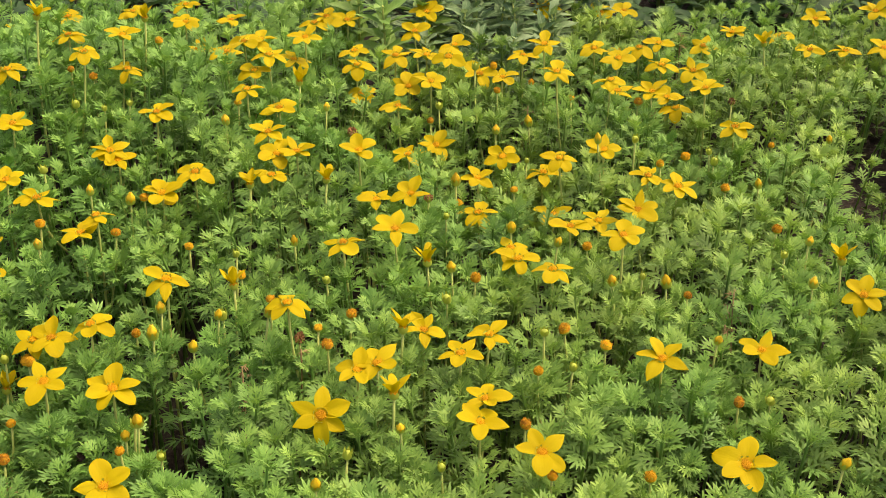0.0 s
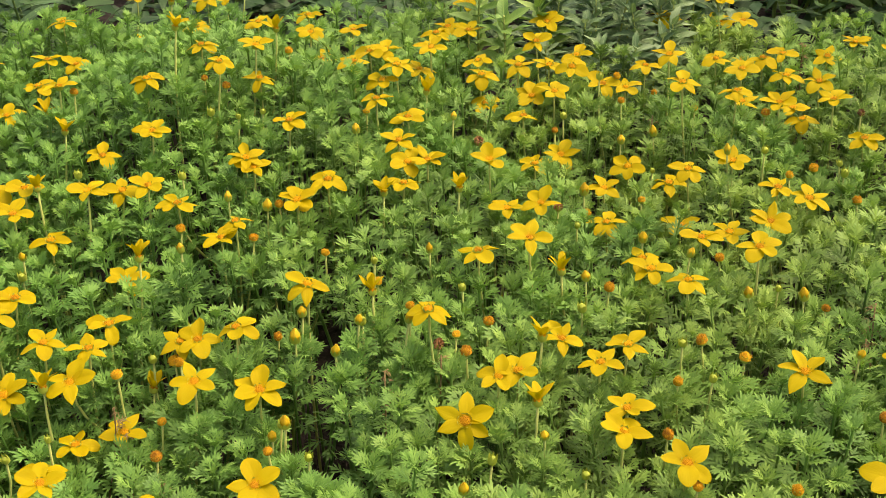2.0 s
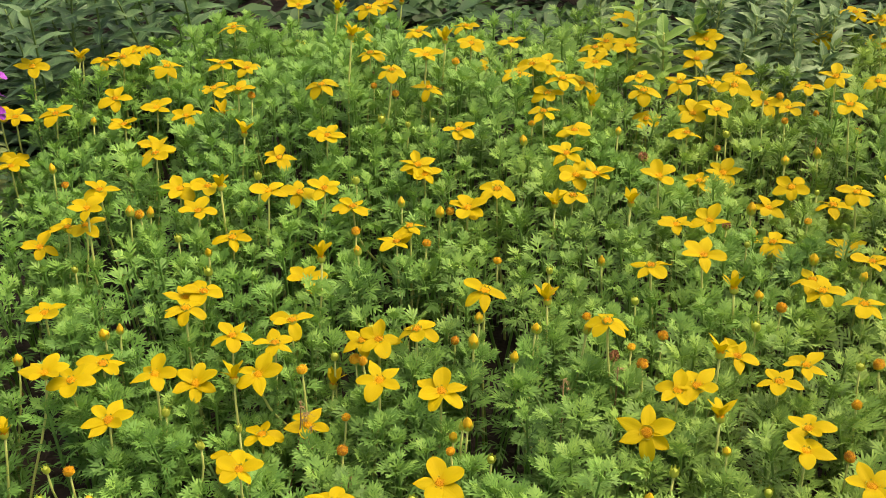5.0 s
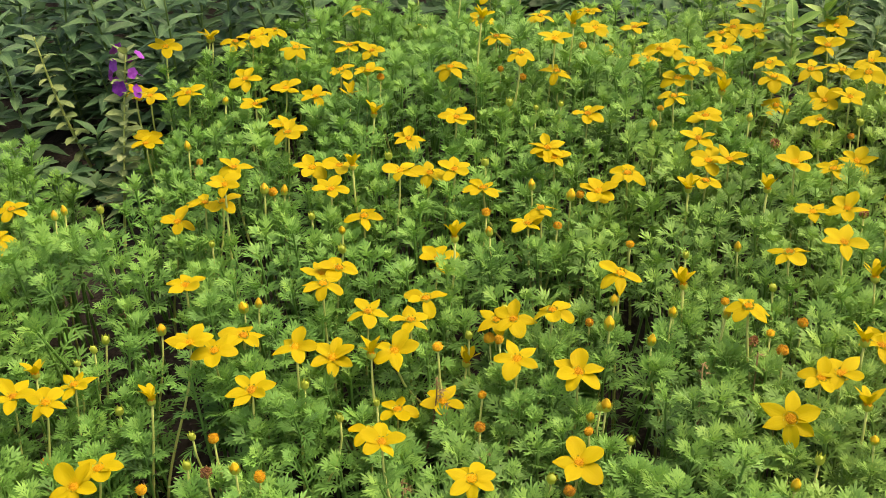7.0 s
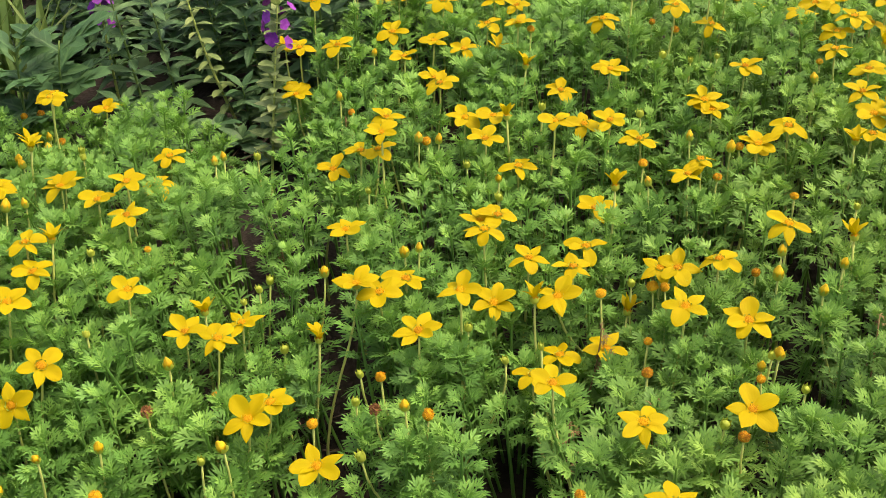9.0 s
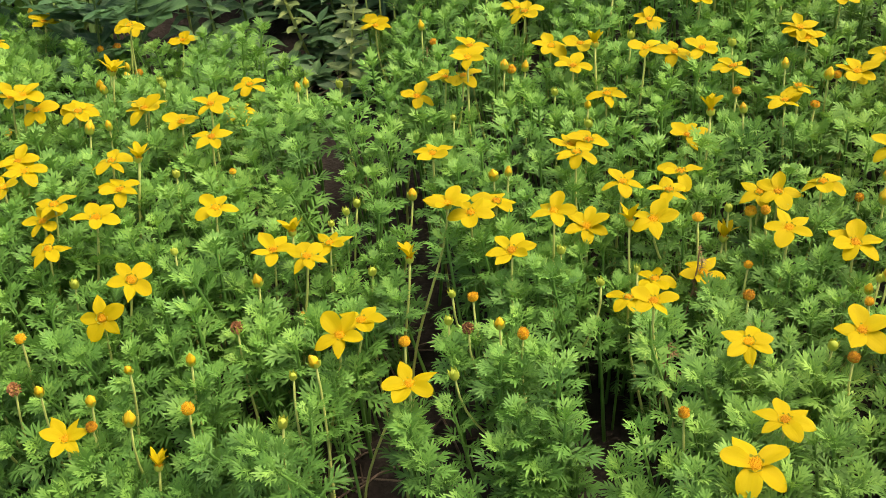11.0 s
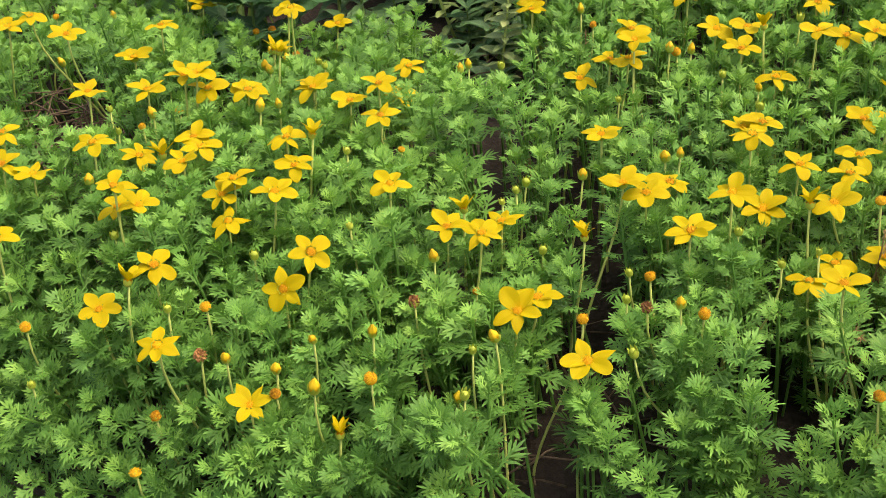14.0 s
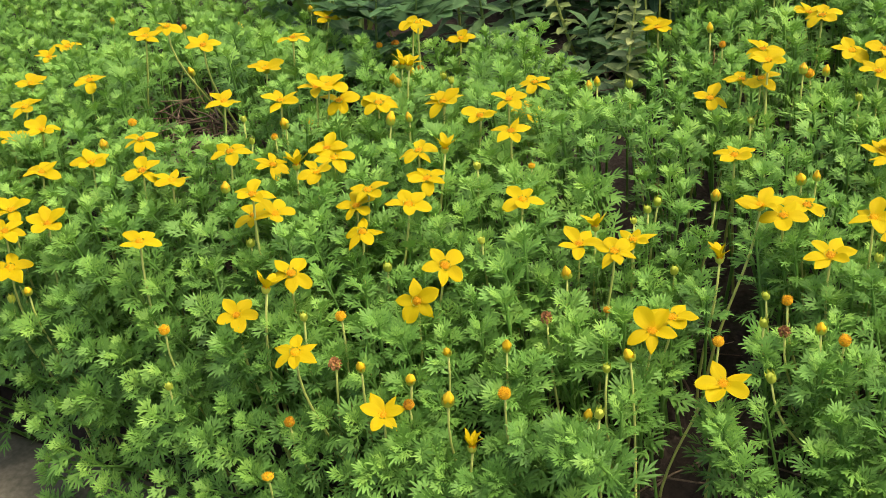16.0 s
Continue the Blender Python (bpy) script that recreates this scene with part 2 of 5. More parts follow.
def slab(length, width, height, seed):
    bm = bmesh.new()
    bmesh.ops.create_cube(bm, size=1)
    bmesh.ops.scale(bm, vec=(length, width, height), verts=bm.verts)
    bmesh.ops.bevel(bm, geom=list(bm.edges), offset=0.006, segments=2, affect="EDGES")
    me = bpy.data.meshes.new("paving_slab")
    bm.to_mesh(me)
    bm.free()
    me.materials.append(PAVING)
    return me


pavement = tagged(new("pavement"), "grey concrete paving slabs along the flower bed", "pavement", kind="structure")
stone = slab(0.394, 0.394, 0.05, 0)
for i in range(-6, 6):
    for j in range(4):
        part("paving_slab", stone, None, pavement, pose(i * 0.4 + 0.07, EDGE - 0.168 - j * 0.4, -0.029 + 0.002 * math.sin(i * 5 + j * 3)))


# ---- the flowers ----
def petal_blade(width, rise, cup, notch, widest, round_, twist):
    """A petal along +x, one unit long: narrow at its foot, blunt and faintly toothed at its end, with two shallow grooves."""
    rows, cols = 10, 6
    verts, faces = [], []
    for i in range(rows + 1):
        u = 1 - (1 - i / rows) ** 1.7
        if u < widest:
            w = 0.46 + 0.54 * math.sin(math.pi / 2 * u / widest) ** 1.1
        else:
            w = max(0.0, 1 - ((u - widest) / (1 - widest)) ** round_) ** (1 / round_)
        w = max(w, 0.16) * width * 0.5
        a = twist * u
        for j in range(cols + 1):
            v = 2 * j / cols - 1
            x = u - 0.05 * abs(v) ** 2 * u + (notch * (0.5 + 0.5 * math.cos(v * 6.3)) - notch) * u ** 6
            y = v * w
            z = cup * v * v * w * math.sin(math.pi * min(1.0, u * 1.1)) - 0.028 * math.cos(v * 4.7) * math.sin(math.pi * u * 0.9) * width + rise * u * u
            verts.append((x, y * math.cos(a) - z * math.sin(a) * 0.3, z + y * math.sin(a)))
    for i in range(rows):
        for j in range(cols):
            k = i * (cols + 1) + j
            faces.append((k, k + 1, k + cols + 2, k + cols + 1))
    return verts, faces


PETALS = []
for shape in ((0.64, -0.14, 0.16, 0.05, 0.52, 1.7, 0.10), (0.68, -0.04, 0.30, 0.07, 0.55, 1.9, -0.15), (0.58, -0.28, 0.05, 0.02, 0.48, 1.4, 0.2), (0.64, 0.06, 0.42, 0.05, 0.53, 1.6, -0.05),
              (0.62, -0.20, 0.22, 0.09, 0.58, 2.2, 0.3), (0.57, -0.10, -0.12, 0.03, 0.48, 1.35, -0.3), (0.70, -0.34, 0.12, 0.06, 0.54, 1.8, 0.0)):
    me = mesh_of("petal", *petal_blade(*shape))
    me.materials.append(PETAL)
    PETALS.append(me)


def dome(radius, height, rings, sides, bumps, spike, rng):
    """A low dome set with small florets."""
    verts, faces = [], []
    for i in range(rings):
        a = math.pi / 2 * i / rings
        for k in range(sides):
            t = 2 * math.pi * (k + 0.5 * (i % 2)) / sides
            verts.append((radius * math.cos(a) * math.cos(t), radius * math.cos(a) * math.sin(t), height * math.sin(a)))
    verts.append((0, 0, height))
    for i in range(rings - 1):
        for k in range(sides):
            q = (k + 1) % sides
            faces.append((i * sides + k, i * sides + q, (i + 1) * sides + q, (i + 1) * sides + k))
    top = len(verts) - 1
    faces += [((rings - 1) * sides + k, (rings - 1) * sides + (k + 1) % sides, top) for k in range(sides)]
    for j in range(bumps):
        r, t = radius * 0.95 * math.sqrt((j + 0.5) / bumps), j * 2.39996
        z = height * math.sqrt(max(0.0, 1 - (r / radius) ** 2))
        c = Vector((r * math.cos(t), r * math.sin(t), z))
        out = Vector((c.x * 0.9 / radius, c.y * 0.9 / radius, 0.8)).normalized()
        tip = c + out * spike * rng.uniform(0.4, 1.6)
        side = out.cross(Vector((0.2, 0.4, 0.9))).normalized()
        other = out.cross(side)
        s, e = spike * 0.34, len(verts)
        for f in range(4):
            d = side * math.cos(f * math.pi / 2) * s + other * math.sin(f * math.pi / 2) * s
            verts += [c + d - out * s, tip + d * 0.8]
        for f in range(4):
            g = (f + 1) % 4
            faces.append((e + 2 * f, e + 2 * g, e + 2 * g + 1, e + 2 * f + 1))
        faces.append((e + 1, e + 3, e + 5, e + 7))
    return verts, faces


rng = random.Random(11)
DISCS = [mesh_of("disc", *dome(0.170, 0.055, 3, 10, 34, 0.044, rng)) for _ in range(3)]


def knobbly(radius, low, high, rings, sides, depth, rng):
    """A rounded head, knobbly with small florets."""
    verts, faces = [], []
    for i in range(rings + 1):
        a = low + (high - low) * i / rings
        for k in range(sides):
            t = 2 * math.pi * (k + 0.5 * (i % 2)) / sides
            r = radius * (1 + depth * (1 if (k + i) % 2 else -0.6) * rng.uniform(0.6, 1.2))
            verts.append((r * math.cos(a) * math.cos(t), r * math.cos(a) * math.sin(t), r * 0.95 * math.sin(a) + 0.1))
    for i in range(rings):
        for k in range(sides):
            q = (k + 1) % sides
            faces.append((i * sides + k, i * sides + q, (i + 1) * sides + q, (i + 1) * sides + k))
    faces.append(tuple(range(sides))[::-1])
    faces.append(tuple(range(rings * sides, (rings + 1) * sides)))
    return verts, faces


SEEDS = [mesh_of("spent_disc", *dome(0.48, 0.52, 5, 14, 70, 0.10, rng)) for _ in range(4)]
for me in DISCS:
    me.materials.append(DISC)


def bract_cup(radius, height, points, flare, sepal=0.45):
    """Green bracts round a flower's base, with toothed tips."""
    verts, faces = [], []
    rows = ((0.28, -1.0), (0.85, -0.62), (1.0, -0.2), (flare, 0.25))
    n = points * 2
    for i, (r, z) in enumerate(rows):
        for k in range(n):
            t = 2 * math.pi * k / n
            tall = sepal if i == 3 and k % 2 else 0.0
            rr = r if not (i == 3 and k % 2 == 0) else r * 0.98
            verts.append((radius * rr * math.cos(t), radius * rr * math.sin(t), height * (z + tall)))
    for i in range(len(rows) - 1):
        for k in range(n):
            q = (k + 1) % n
            faces.append((i * n + k, i * n + q, (i + 1) * n + q, (i + 1) * n + k))
    faces.append(tuple(range(n))[::-1])
    return mesh_of("calyx", verts, faces)


CALYX = bract_cup(0.20, 0.22, 8, 1.15)
CALYX.materials.append(BRACT)


def pointed_bud(petals, rng):
    """Overlapping petals wrapped into a closed, ribbed bud."""
    verts, faces = [], []
    rows, sides = 7, 16
    for i in range(rows + 1):
        u = i / rows
        r = 0.5 * (0.62 + 0.38 * math.sin(math.pi * min(1.0, u * 1.25))) * (1 - max(0.0, u - 0.55) ** 2 * 3.2)
        for k in range(sides):
            t = 2 * math.pi * k / sides + u * 0.5
            ridge = 1 + 0.10 * math.cos(t * petals)
            ragged = 0.10 * math.cos(t * petals) * (u ** 4)
            verts.append((r * ridge * math.cos(t), r * ridge * math.sin(t), u * 1.35 + ragged))
    for i in range(rows):
        for k in range(sides):
            q = (k + 1) % sides
            faces.append((i * sides + k, i * sides + q, (i + 1) * sides + q, (i + 1) * sides + k))
    faces.append(tuple(range(rows * sides, (rows + 1) * sides)))
    return mesh_of("bud", verts, faces)


BUDS = [pointed_bud(k, rng) for k in (5, 6, 5)]
for me in BUDS:
    me.materials.append(BUD)
for me in SEEDS:
    me.materials.append(SEED)
BUD_CUP = bract_cup(0.50, 0.45, 7, 1.12, 1.1)
BUD_CUP.materials.append(BRACT)
GREEN_CUP = bract_cup(0.52, 0.6, 7, 1.05, 1.0)
GREEN_CUP.materials.append(BRACT)
GREEN_TOP = mesh_of("bud", *knobbly(0.42, -0.3, 1.45, 6, 10, 0.05, rng))
GREEN_TOP.materials.append(BRACT)

HEADS = []


def stalk(x, y, z, out, rng, thick=0.0011):
    """A stalk that rises from the soil, bends, and ends under the head."""
    foot_x, foot_y = x + rng.uniform(-0.025, 0.025), y - rng.uniform(0.02, 0.05)
    for _ in range(12):
        if not bare(foot_x, foot_y):
            break
        foot_x, foot_y = x + rng.uniform(-0.05, 0.05), y + rng.uniform(-0.05, 0.045)
    foot_y = max(foot_y, EDGE + 0.04)
    low = soil_height(foot_x, foot_y) - 0.01
    a, d = Vector((foot_x, foot_y, low)), Vector((x, y, z))
    b, c = Vector((foot_x, foot_y, low + (z - low) * 0.5)), d - out * 0.025 - Vector((0, 0.014, 0.035))
    path = []
    for i in range(11):
        t = i / 10
        path.append(a * (1 - t) ** 3 + b * 3 * t * (1 - t) ** 2 + c * 3 * t * t * (1 - t) + d * t ** 3)
    base = Vector((foot_x, foot_y, low))
    radii = [thick * (1.35 - 0.45 * i / 10) for i in range(11)]
    verts, faces = tube([p - base for p in path], radii, 5)
    me = mesh_of("stem", verts, faces)
    me.materials.append(STALK)
    return me, base


OPEN = "open golden-yellow flower with an orange disc on a thin green stalk"
HALF = "half-open yellow flower with upright petals on a thin green stalk"


def flower(x, y, z, across, lean, azimuth, rise, count, spin):
    """An open flower; across in millimetres, rise: how far its petals stand up."""
    rng = random.Random(round(x * 7919 + y * 104729 + z * 31))
    turn = facing(lean, azimuth, spin)
    out = (turn @ Vector((0, 0, 1))).to_3d()
    size = across * 0.0005
    me, base = stalk(x, y, z - out.z * size * 0.2, out, rng)
    half = rise > 40
    top = thing("yellow_flower", *base, HALF if half else OPEN, "flower", "yellow flowers")
    part("stem", me, None, top)
    head = Matrix.Translation(Vector((x, y, z)) - base) @ turn @ Matrix.Scale(size, 4)
    part("calyx", CALYX, None, top, head @ Matrix.Translation((0, 0, -0.05)))
    part("disc", rng.choice(DISCS), None, top, head)
    for k in range(count):
        a = 360 / count * k + rng.uniform(-12, 12)
        e = rise + rng.uniform(-15, 13)
        s = rng.uniform(0.86, 1.02) * (0.9 if half else 0.93)
        m = Matrix.Rotation(radians(a), 4, "Z") @ Matrix.Rotation(radians(-e), 4, "Y") @ Matrix.Translation((0.07, 0, -0.005 * k)) @ Matrix.Rotation(radians(rng.uniform(-14, 14)), 4, "X")
        part("petal", rng.choice(PETALS), None, top, head @ m @ Matrix.Diagonal((s, s * (0.72 if half else rng.uniform(0.88, 1.18)) * (0.9 if count > 5 else 1), s, 1)))
    HEADS.append((x, y, z))
    return top


def on_stalk(name, label, category, group, x, y, z, wide, pieces, sway=22):
    rng = random.Random(round(x * 6151 + y * 12289 + z * 17))
    turn = facing(rng.uniform(0, sway), rng.uniform(-180, 180), rng.uniform(0, 360))
    out = (turn @ Vector((0, 0, 1))).to_3d()
    size = wide * 0.001 * rng.uniform(0.78, 1.14)
    me, base = stalk(x, y, z - size * 0.4, out, rng, 0.001)
    top = thing(name, *base, label, category, group)
    part("stem", me, None, top)
    head = Matrix.Translation(Vector((x, y, z)) - base) @ turn @ Matrix.Scale(size, 4)
    for piece, meshes, lift, scale in pieces:
        squash = Matrix.Diagonal((scale * rng.uniform(0.9, 1.08), scale * rng.uniform(0.9, 1.08), scale * rng.uniform(0.8, 1.12), 1))
        part(piece, rng.choice(meshes), None, top, head @ Matrix.Translation((0, 0, lift)) @ squash)
    HEADS.append((x, y, z + 0.006))
    return top


def closed_bud(x, y, z):
    on_stalk("flower_bud", "closed yellow-orange flower bud in green bracts", "flower bud", "flower buds", x, y, z, 7.9, (("calyx", [BUD_CUP], 0.0, 1.0), ("bud", BUDS, -0.15, 0.92)))


def green_bud(x, y, z):
    on_stalk("green_bud", "small round unopened green bud on a stalk", "flower bud", "green buds", x, y, z, 6.6, (("calyx", [GREEN_CUP], 0.0, 1.0), ("bud", [GREEN_TOP], 0.05, 1.0)))


def seed_head(x, y, z):
    on_stalk("seed_head", "spent orange flower disc that has lost its petals", "seed head", "seed heads", x, y, z, 8.4, (("calyx", [BUD_CUP], -0.12, 0.78), ("spent_disc", SEEDS, -0.08, 1.05)))


DEAD_HEADS = [mesh_of("withered_disc", *knobbly(0.5, -0.9, 1.4, 7, 12, 0.3, rng), False)]
DEAD_HEADS[0].materials.append(DEAD)


def withered_head(x, y, z):
    on_stalk("withered_flower", "dried brown flower head on a stalk", "flower", "withered flowers", x, y, z, 8.0, (("calyx", [BUD_CUP], -0.2, 0.85), ("withered_disc", DEAD_HEADS, -0.1, 1.0)))


def curled_leaf(rng):
    """A dry leaf along +x, shrunk to a few curled fingers."""
    verts, faces = [], []
    for turn in (-50, -22, 0, 25, 48):
        size = rng.uniform(0.5, 0.8)
        v, f = blade(size, 0.10, 4, 2, 0.8, 0.6, 0.8, rng.uniform(-0.9, 0.3), 0.3, 0.5)
        c, t, e = math.cos(radians(turn)), math.sin(radians(turn)), len(verts)
        verts += [(0.25 + p[0] * c - p[1] * t, p[0] * t + p[1] * c, p[2]) for p in v]
        faces += [tuple(i + e for i in q) for q in f]
    v, f = blade(0.4, 0.06, 3, 2, 1.0, 1.0, 0.3, 0.0, 0.0, 0.5)
    e = len(verts)
    me = mesh_of("dry_leaf", verts + v, faces + [tuple(i + e for i in q) for q in f])
    me.materials.append(DRY)
    return me


CURLED = [curled_leaf(rng) for _ in range(4)]


def withered_shoot(x, y, z, count, size=0.022):
    """A dried brown shoot that hangs on among the green ones."""
    rng = random.Random(round(x * 4231 + y * 977))
    me, base = stalk(x, y, z, Vector((0, 0, 1)), rng, 0.0007)
    me.materials[0] = DRY
    top = thing("withered_shoot", *base, "dried brown shoot with curled leaves between the green ones", "dry shoot", "withered shoots")
    part("stem", me, None, top)
    tip = Vector((x, y, z)) - base
    count, size = 2 * count, 0.55 * size
    for i in range(count):
        at = tip + Vector((rng.uniform(-0.003, 0.003), rng.uniform(-0.003, 0.003), -0.055 * (i + 0.5) / count))
        m = Matrix.Translation(at) @ Matrix.Rotation(rng.uniform(0, 6.28), 4, "Z") @ Matrix.Rotation(rng.uniform(-0.7, 0.9), 4, "Y") @ Matrix.Scale(size * rng.uniform(0.6, 1.1), 4)
        part("dry_leaf", rng.choice(CURLED), None, top, m)


withered_shoot(-0.355, 0.613, 0.226, 9, 0.016)
withered_shoot(-0.346, 0.604, 0.208, 7, 0.015)
withered_shoot(-0.302, 0.548, 0.218, 7, 0.017)
withered_shoot(-0.362, 0.519, 0.203, 6, 0.016)
withered_shoot(0.229, 0.709, 0.262, 9, 0.018)
withered_shoot(0.220, 0.688, 0.246, 7, 0.018)
withered_shoot(-0.148, 0.632, 0.252, 6, 0.015)
withered_shoot(-0.107, 0.654, 0.250, 6, 0.014)
withered_shoot(-0.676, 0.692, 0.205, 8, 0.018)
withered_shoot(-0.683, 0.890, 0.238, 7, 0.018)
withered_shoot(0.286, 1.263, 0.230, 9, 0.022)
withered_shoot(0.089, 1.056, 0.244, 6, 0.016)
withered_shoot(-0.410, 1.150, 0.280, 6, 0.016)

flower(-0.837, 0.328, 0.239, 40, 18, -34, 9, 6, 121)
flower(-0.769, 0.331, 0.193, 40, 12, -23, 18, 6, 204)
flower(-0.700, 0.340, 0.173, 34, 29, 88, 62, 5, 40)
flower(-1.161, 0.341, 0.241, 45, 22, -15, 16, 5, 60)
flower(-0.917, 0.357, 0.234, 39, 14, -35, 14, 5, 95)
flower(-1.178, 0.362, 0.264, 41, 14, 15, 14, 6, 38)
flower(-1.015, 0.369, 0.279, 42, 10, 10, 18, 5, 242)
flower(-0.890, 0.371, 0.257, 35, 32, 81, 54, 5, 31)
flower(-1.136, 0.378, 0.270, 44, 13, 6, 18, 5, 64)
flower(-1.196, 0.389, 0.267, 43, 14, 21, 14, 5, 41)
flower(-0.287, 0.392, 0.229, 53, 12, -81, 13, 5, 189)
flower(-0.882, 0.395, 0.257, 43, 16, -17, 4, 5, 80)
flower(-0.779, 0.417, 0.236, 41, 52, -70, 3, 5, 49)
flower(-0.273, 0.436, 0.228, 41, 2, -95, 11, 6, 48)
flower(-0.943, 0.440, 0.295, 40, 7, -9, 12, 5, 34)
flower(-1.208, 0.444, 0.273, 41, 12, 3, 18, 6, 63)
flower(-0.542, 0.448, 0.190, 44, 14, -76, 16, 5, 192)
flower(-0.932, 0.449, 0.271, 41, 15, -2, 16, 5, 30)
flower(-0.958, 0.451, 0.264, 40, 9, -3, 19, 5, 17)
flower(-0.770, 0.451, 0.249, 43, 34, -20, 2, 5, 10)
flower(-1.087, 0.459, 0.285, 42, 12, -17, 4, 5, 57)
flower(-0.600, 0.460, 0.217, 44, 16, -58, 18, 5, 295)
flower(-0.855, 0.464, 0.257, 39, 15, -39, 5, 5, 119)
flower(-1.059, 0.464, 0.275, 41, 12, 10, 19, 5, 46)
flower(-1.161, 0.467, 0.278, 44, 12, -2, 8, 5, 2)
flower(-0.593, 0.484, 0.213, 44, 8, -23, 4, 5, 15)
flower(-0.875, 0.489, 0.264, 42, 5, -27, 17, 5, 50)
flower(-1.299, 0.491, 0.272, 43, 10, -14, 17, 5, 64)
flower(-0.824, 0.494, 0.271, 43, 10, -2, 7, 5, 294)
flower(-0.866, 0.498, 0.276, 41, 5, -16, 5, 5, 51)
flower(-1.016, 0.503, 0.290, 42, 6, -19, 4, 5, 21)
flower(-1.130, 0.507, 0.285, 41, 5, 27, -2, 6, 68)
flower(-0.305, 0.508, 0.227, 42, 10, -64, 5, 7, 27)
flower(-1.274, 0.511, 0.275, 42, 14, -5, 8, 5, 55)
flower(-0.373, 0.516, 0.245, 40, 12, -46, 14, 5, 244)
flower(-0.932, 0.516, 0.273, 40, 6, -15, 14, 5, 11)
flower(-0.653, 0.523, 0.237, 41, 8, -5, 4, 6, 66)
flower(-0.963, 0.527, 0.269, 37, 18, 101, 58, 5, 38)
flower(-0.686, 0.528, 0.234, 44, 5, 13, 18, 5, 10)
flower(-0.231, 0.538, 0.226, 45, 14, -54, 10, 5, 42)
flower(-1.004, 0.541, 0.255, 39, 14, -3, 11, 6, 19)
flower(-0.741, 0.541, 0.260, 40, 10, -17, 7, 5, 229)
flower(-0.834, 0.543, 0.265, 44, 6, -25, 15, 6, 0)
flower(0.205, 0.543, 0.242, 49, 14, -120, 11, 5, 0)
flower(0.067, 0.545, 0.251, 44, 12, -92, 17, 5, 254)
flower(-0.574, 0.546, 0.230, 34, 20, 99, 65, 5, 39)
flower(-0.935, 0.548, 0.269, 42, 9, -11, 14, 5, 34)
flower(-1.338, 0.549, 0.273, 40, 14, 9, 11, 5, 51)
flower(-0.947, 0.556, 0.273, 40, 7, -9, 14, 5, 18)
flower(-0.685, 0.560, 0.231, 36, 14, 103, 48, 5, 37)
flower(-0.492, 0.560, 0.240, 44, 18, -56, 18, 6, 19)
flower(-0.652, 0.561, 0.223, 41, 5, 61, 6, 6, 38)
flower(-0.853, 0.566, 0.278, 41, 6, 46, -1, 5, 49)
flower(0.026, 0.571, 0.254, 41, 2, -64, 11, 5, 263)
flower(-0.403, 0.572, 0.199, 39, 10, 78, -4, 5, 23)
flower(-0.829, 0.572, 0.280, 35, 19, 64, 60, 6, 16)
flower(-0.085, 0.577, 0.255, 47, 42, -91, 4, 6, 88)
flower(-1.083, 0.582, 0.292, 43, 9, -10, 17, 5, 34)
flower(-0.034, 0.585, 0.268, 36, 21, 94, 61, 5, 14)
flower(-0.554, 0.589, 0.257, 41, 6, -52, 17, 6, 204)
flower(-0.537, 0.595, 0.246, 42, 2, -80, 8, 5, 65)
flower(0.030, 0.595, 0.254, 39, 3, -164, 14, 5, 357)
flower(-1.283, 0.599, 0.286, 40, 14, -25, 10, 5, 29)
flower(-1.383, 0.601, 0.270, 43, 14, 5, 15, 5, 66)
flower(-0.388, 0.603, 0.196, 39, 5, 134, -4, 5, 16)
flower(-0.470, 0.606, 0.249, 42, 12, -82, 10, 5, 292)
flower(-1.035, 0.610, 0.284, 42, 6, 40, 8, 5, 68)
flower(-0.352, 0.613, 0.201, 42, 2, 14, 12, 5, 62)
flower(-0.290, 0.617, 0.250, 44, 14, -73, 18, 5, 187)
flower(-0.242, 0.619, 0.242, 45, 10, -54, 6, 6, 207)
flower(-0.062, 0.623, 0.257, 40, 2, -47, 15, 5, 152)
flower(-0.413, 0.625, 0.234, 37, 23, 97, 58, 6, 7)
flower(-0.526, 0.628, 0.237, 43, 9, 10, 4, 5, 43)
flower(-0.048, 0.628, 0.259, 43, 4, -144, 18, 5, 35)
flower(-0.450, 0.632, 0.219, 45, 16, -74, 17, 6, 35)
flower(-0.990, 0.633, 0.294, 42, 14, -11, 16, 5, 3)
flower(0.161, 0.634, 0.258, 44, 6, -144, 16, 5, 170)
flower(-1.006, 0.634, 0.290, 41, 14, -13, 19, 5, 5)
flower(-0.396, 0.635, 0.231, 45, 16, -88, 10, 5, 223)
flower(-0.984, 0.637, 0.276, 42, 10, -35, 7, 5, 40)
flower(-0.796, 0.637, 0.266, 41, 10, -17, 7, 5, 31)
flower(-1.144, 0.638, 0.321, 44, 10, -30, 18, 5, 37)
flower(0.013, 0.640, 0.258, 40, 3, 173, 8, 5, 193)
flower(-0.943, 0.645, 0.274, 43, 10, 10, 3, 5, 29)
flower(0.239, 0.650, 0.252, 41, 6, -167, 15, 5, 55)
flower(-0.835, 0.652, 0.269, 40, 6, -20, 8, 5, 50)
flower(-0.951, 0.658, 0.270, 42, 12, 46, 3, 5, 13)
flower(-0.877, 0.658, 0.276, 41, 6, -44, 10, 5, 47)
flower(-0.030, 0.661, 0.265, 37, 24, 82, 53, 5, 63)
flower(0.035, 0.663, 0.257, 39, 6, 98, 4, 5, 335)
flower(-1.250, 0.664, 0.310, 41, 12, -25, 17, 5, 64)
flower(-0.389, 0.665, 0.241, 40, 8, 67, 5, 5, 197)
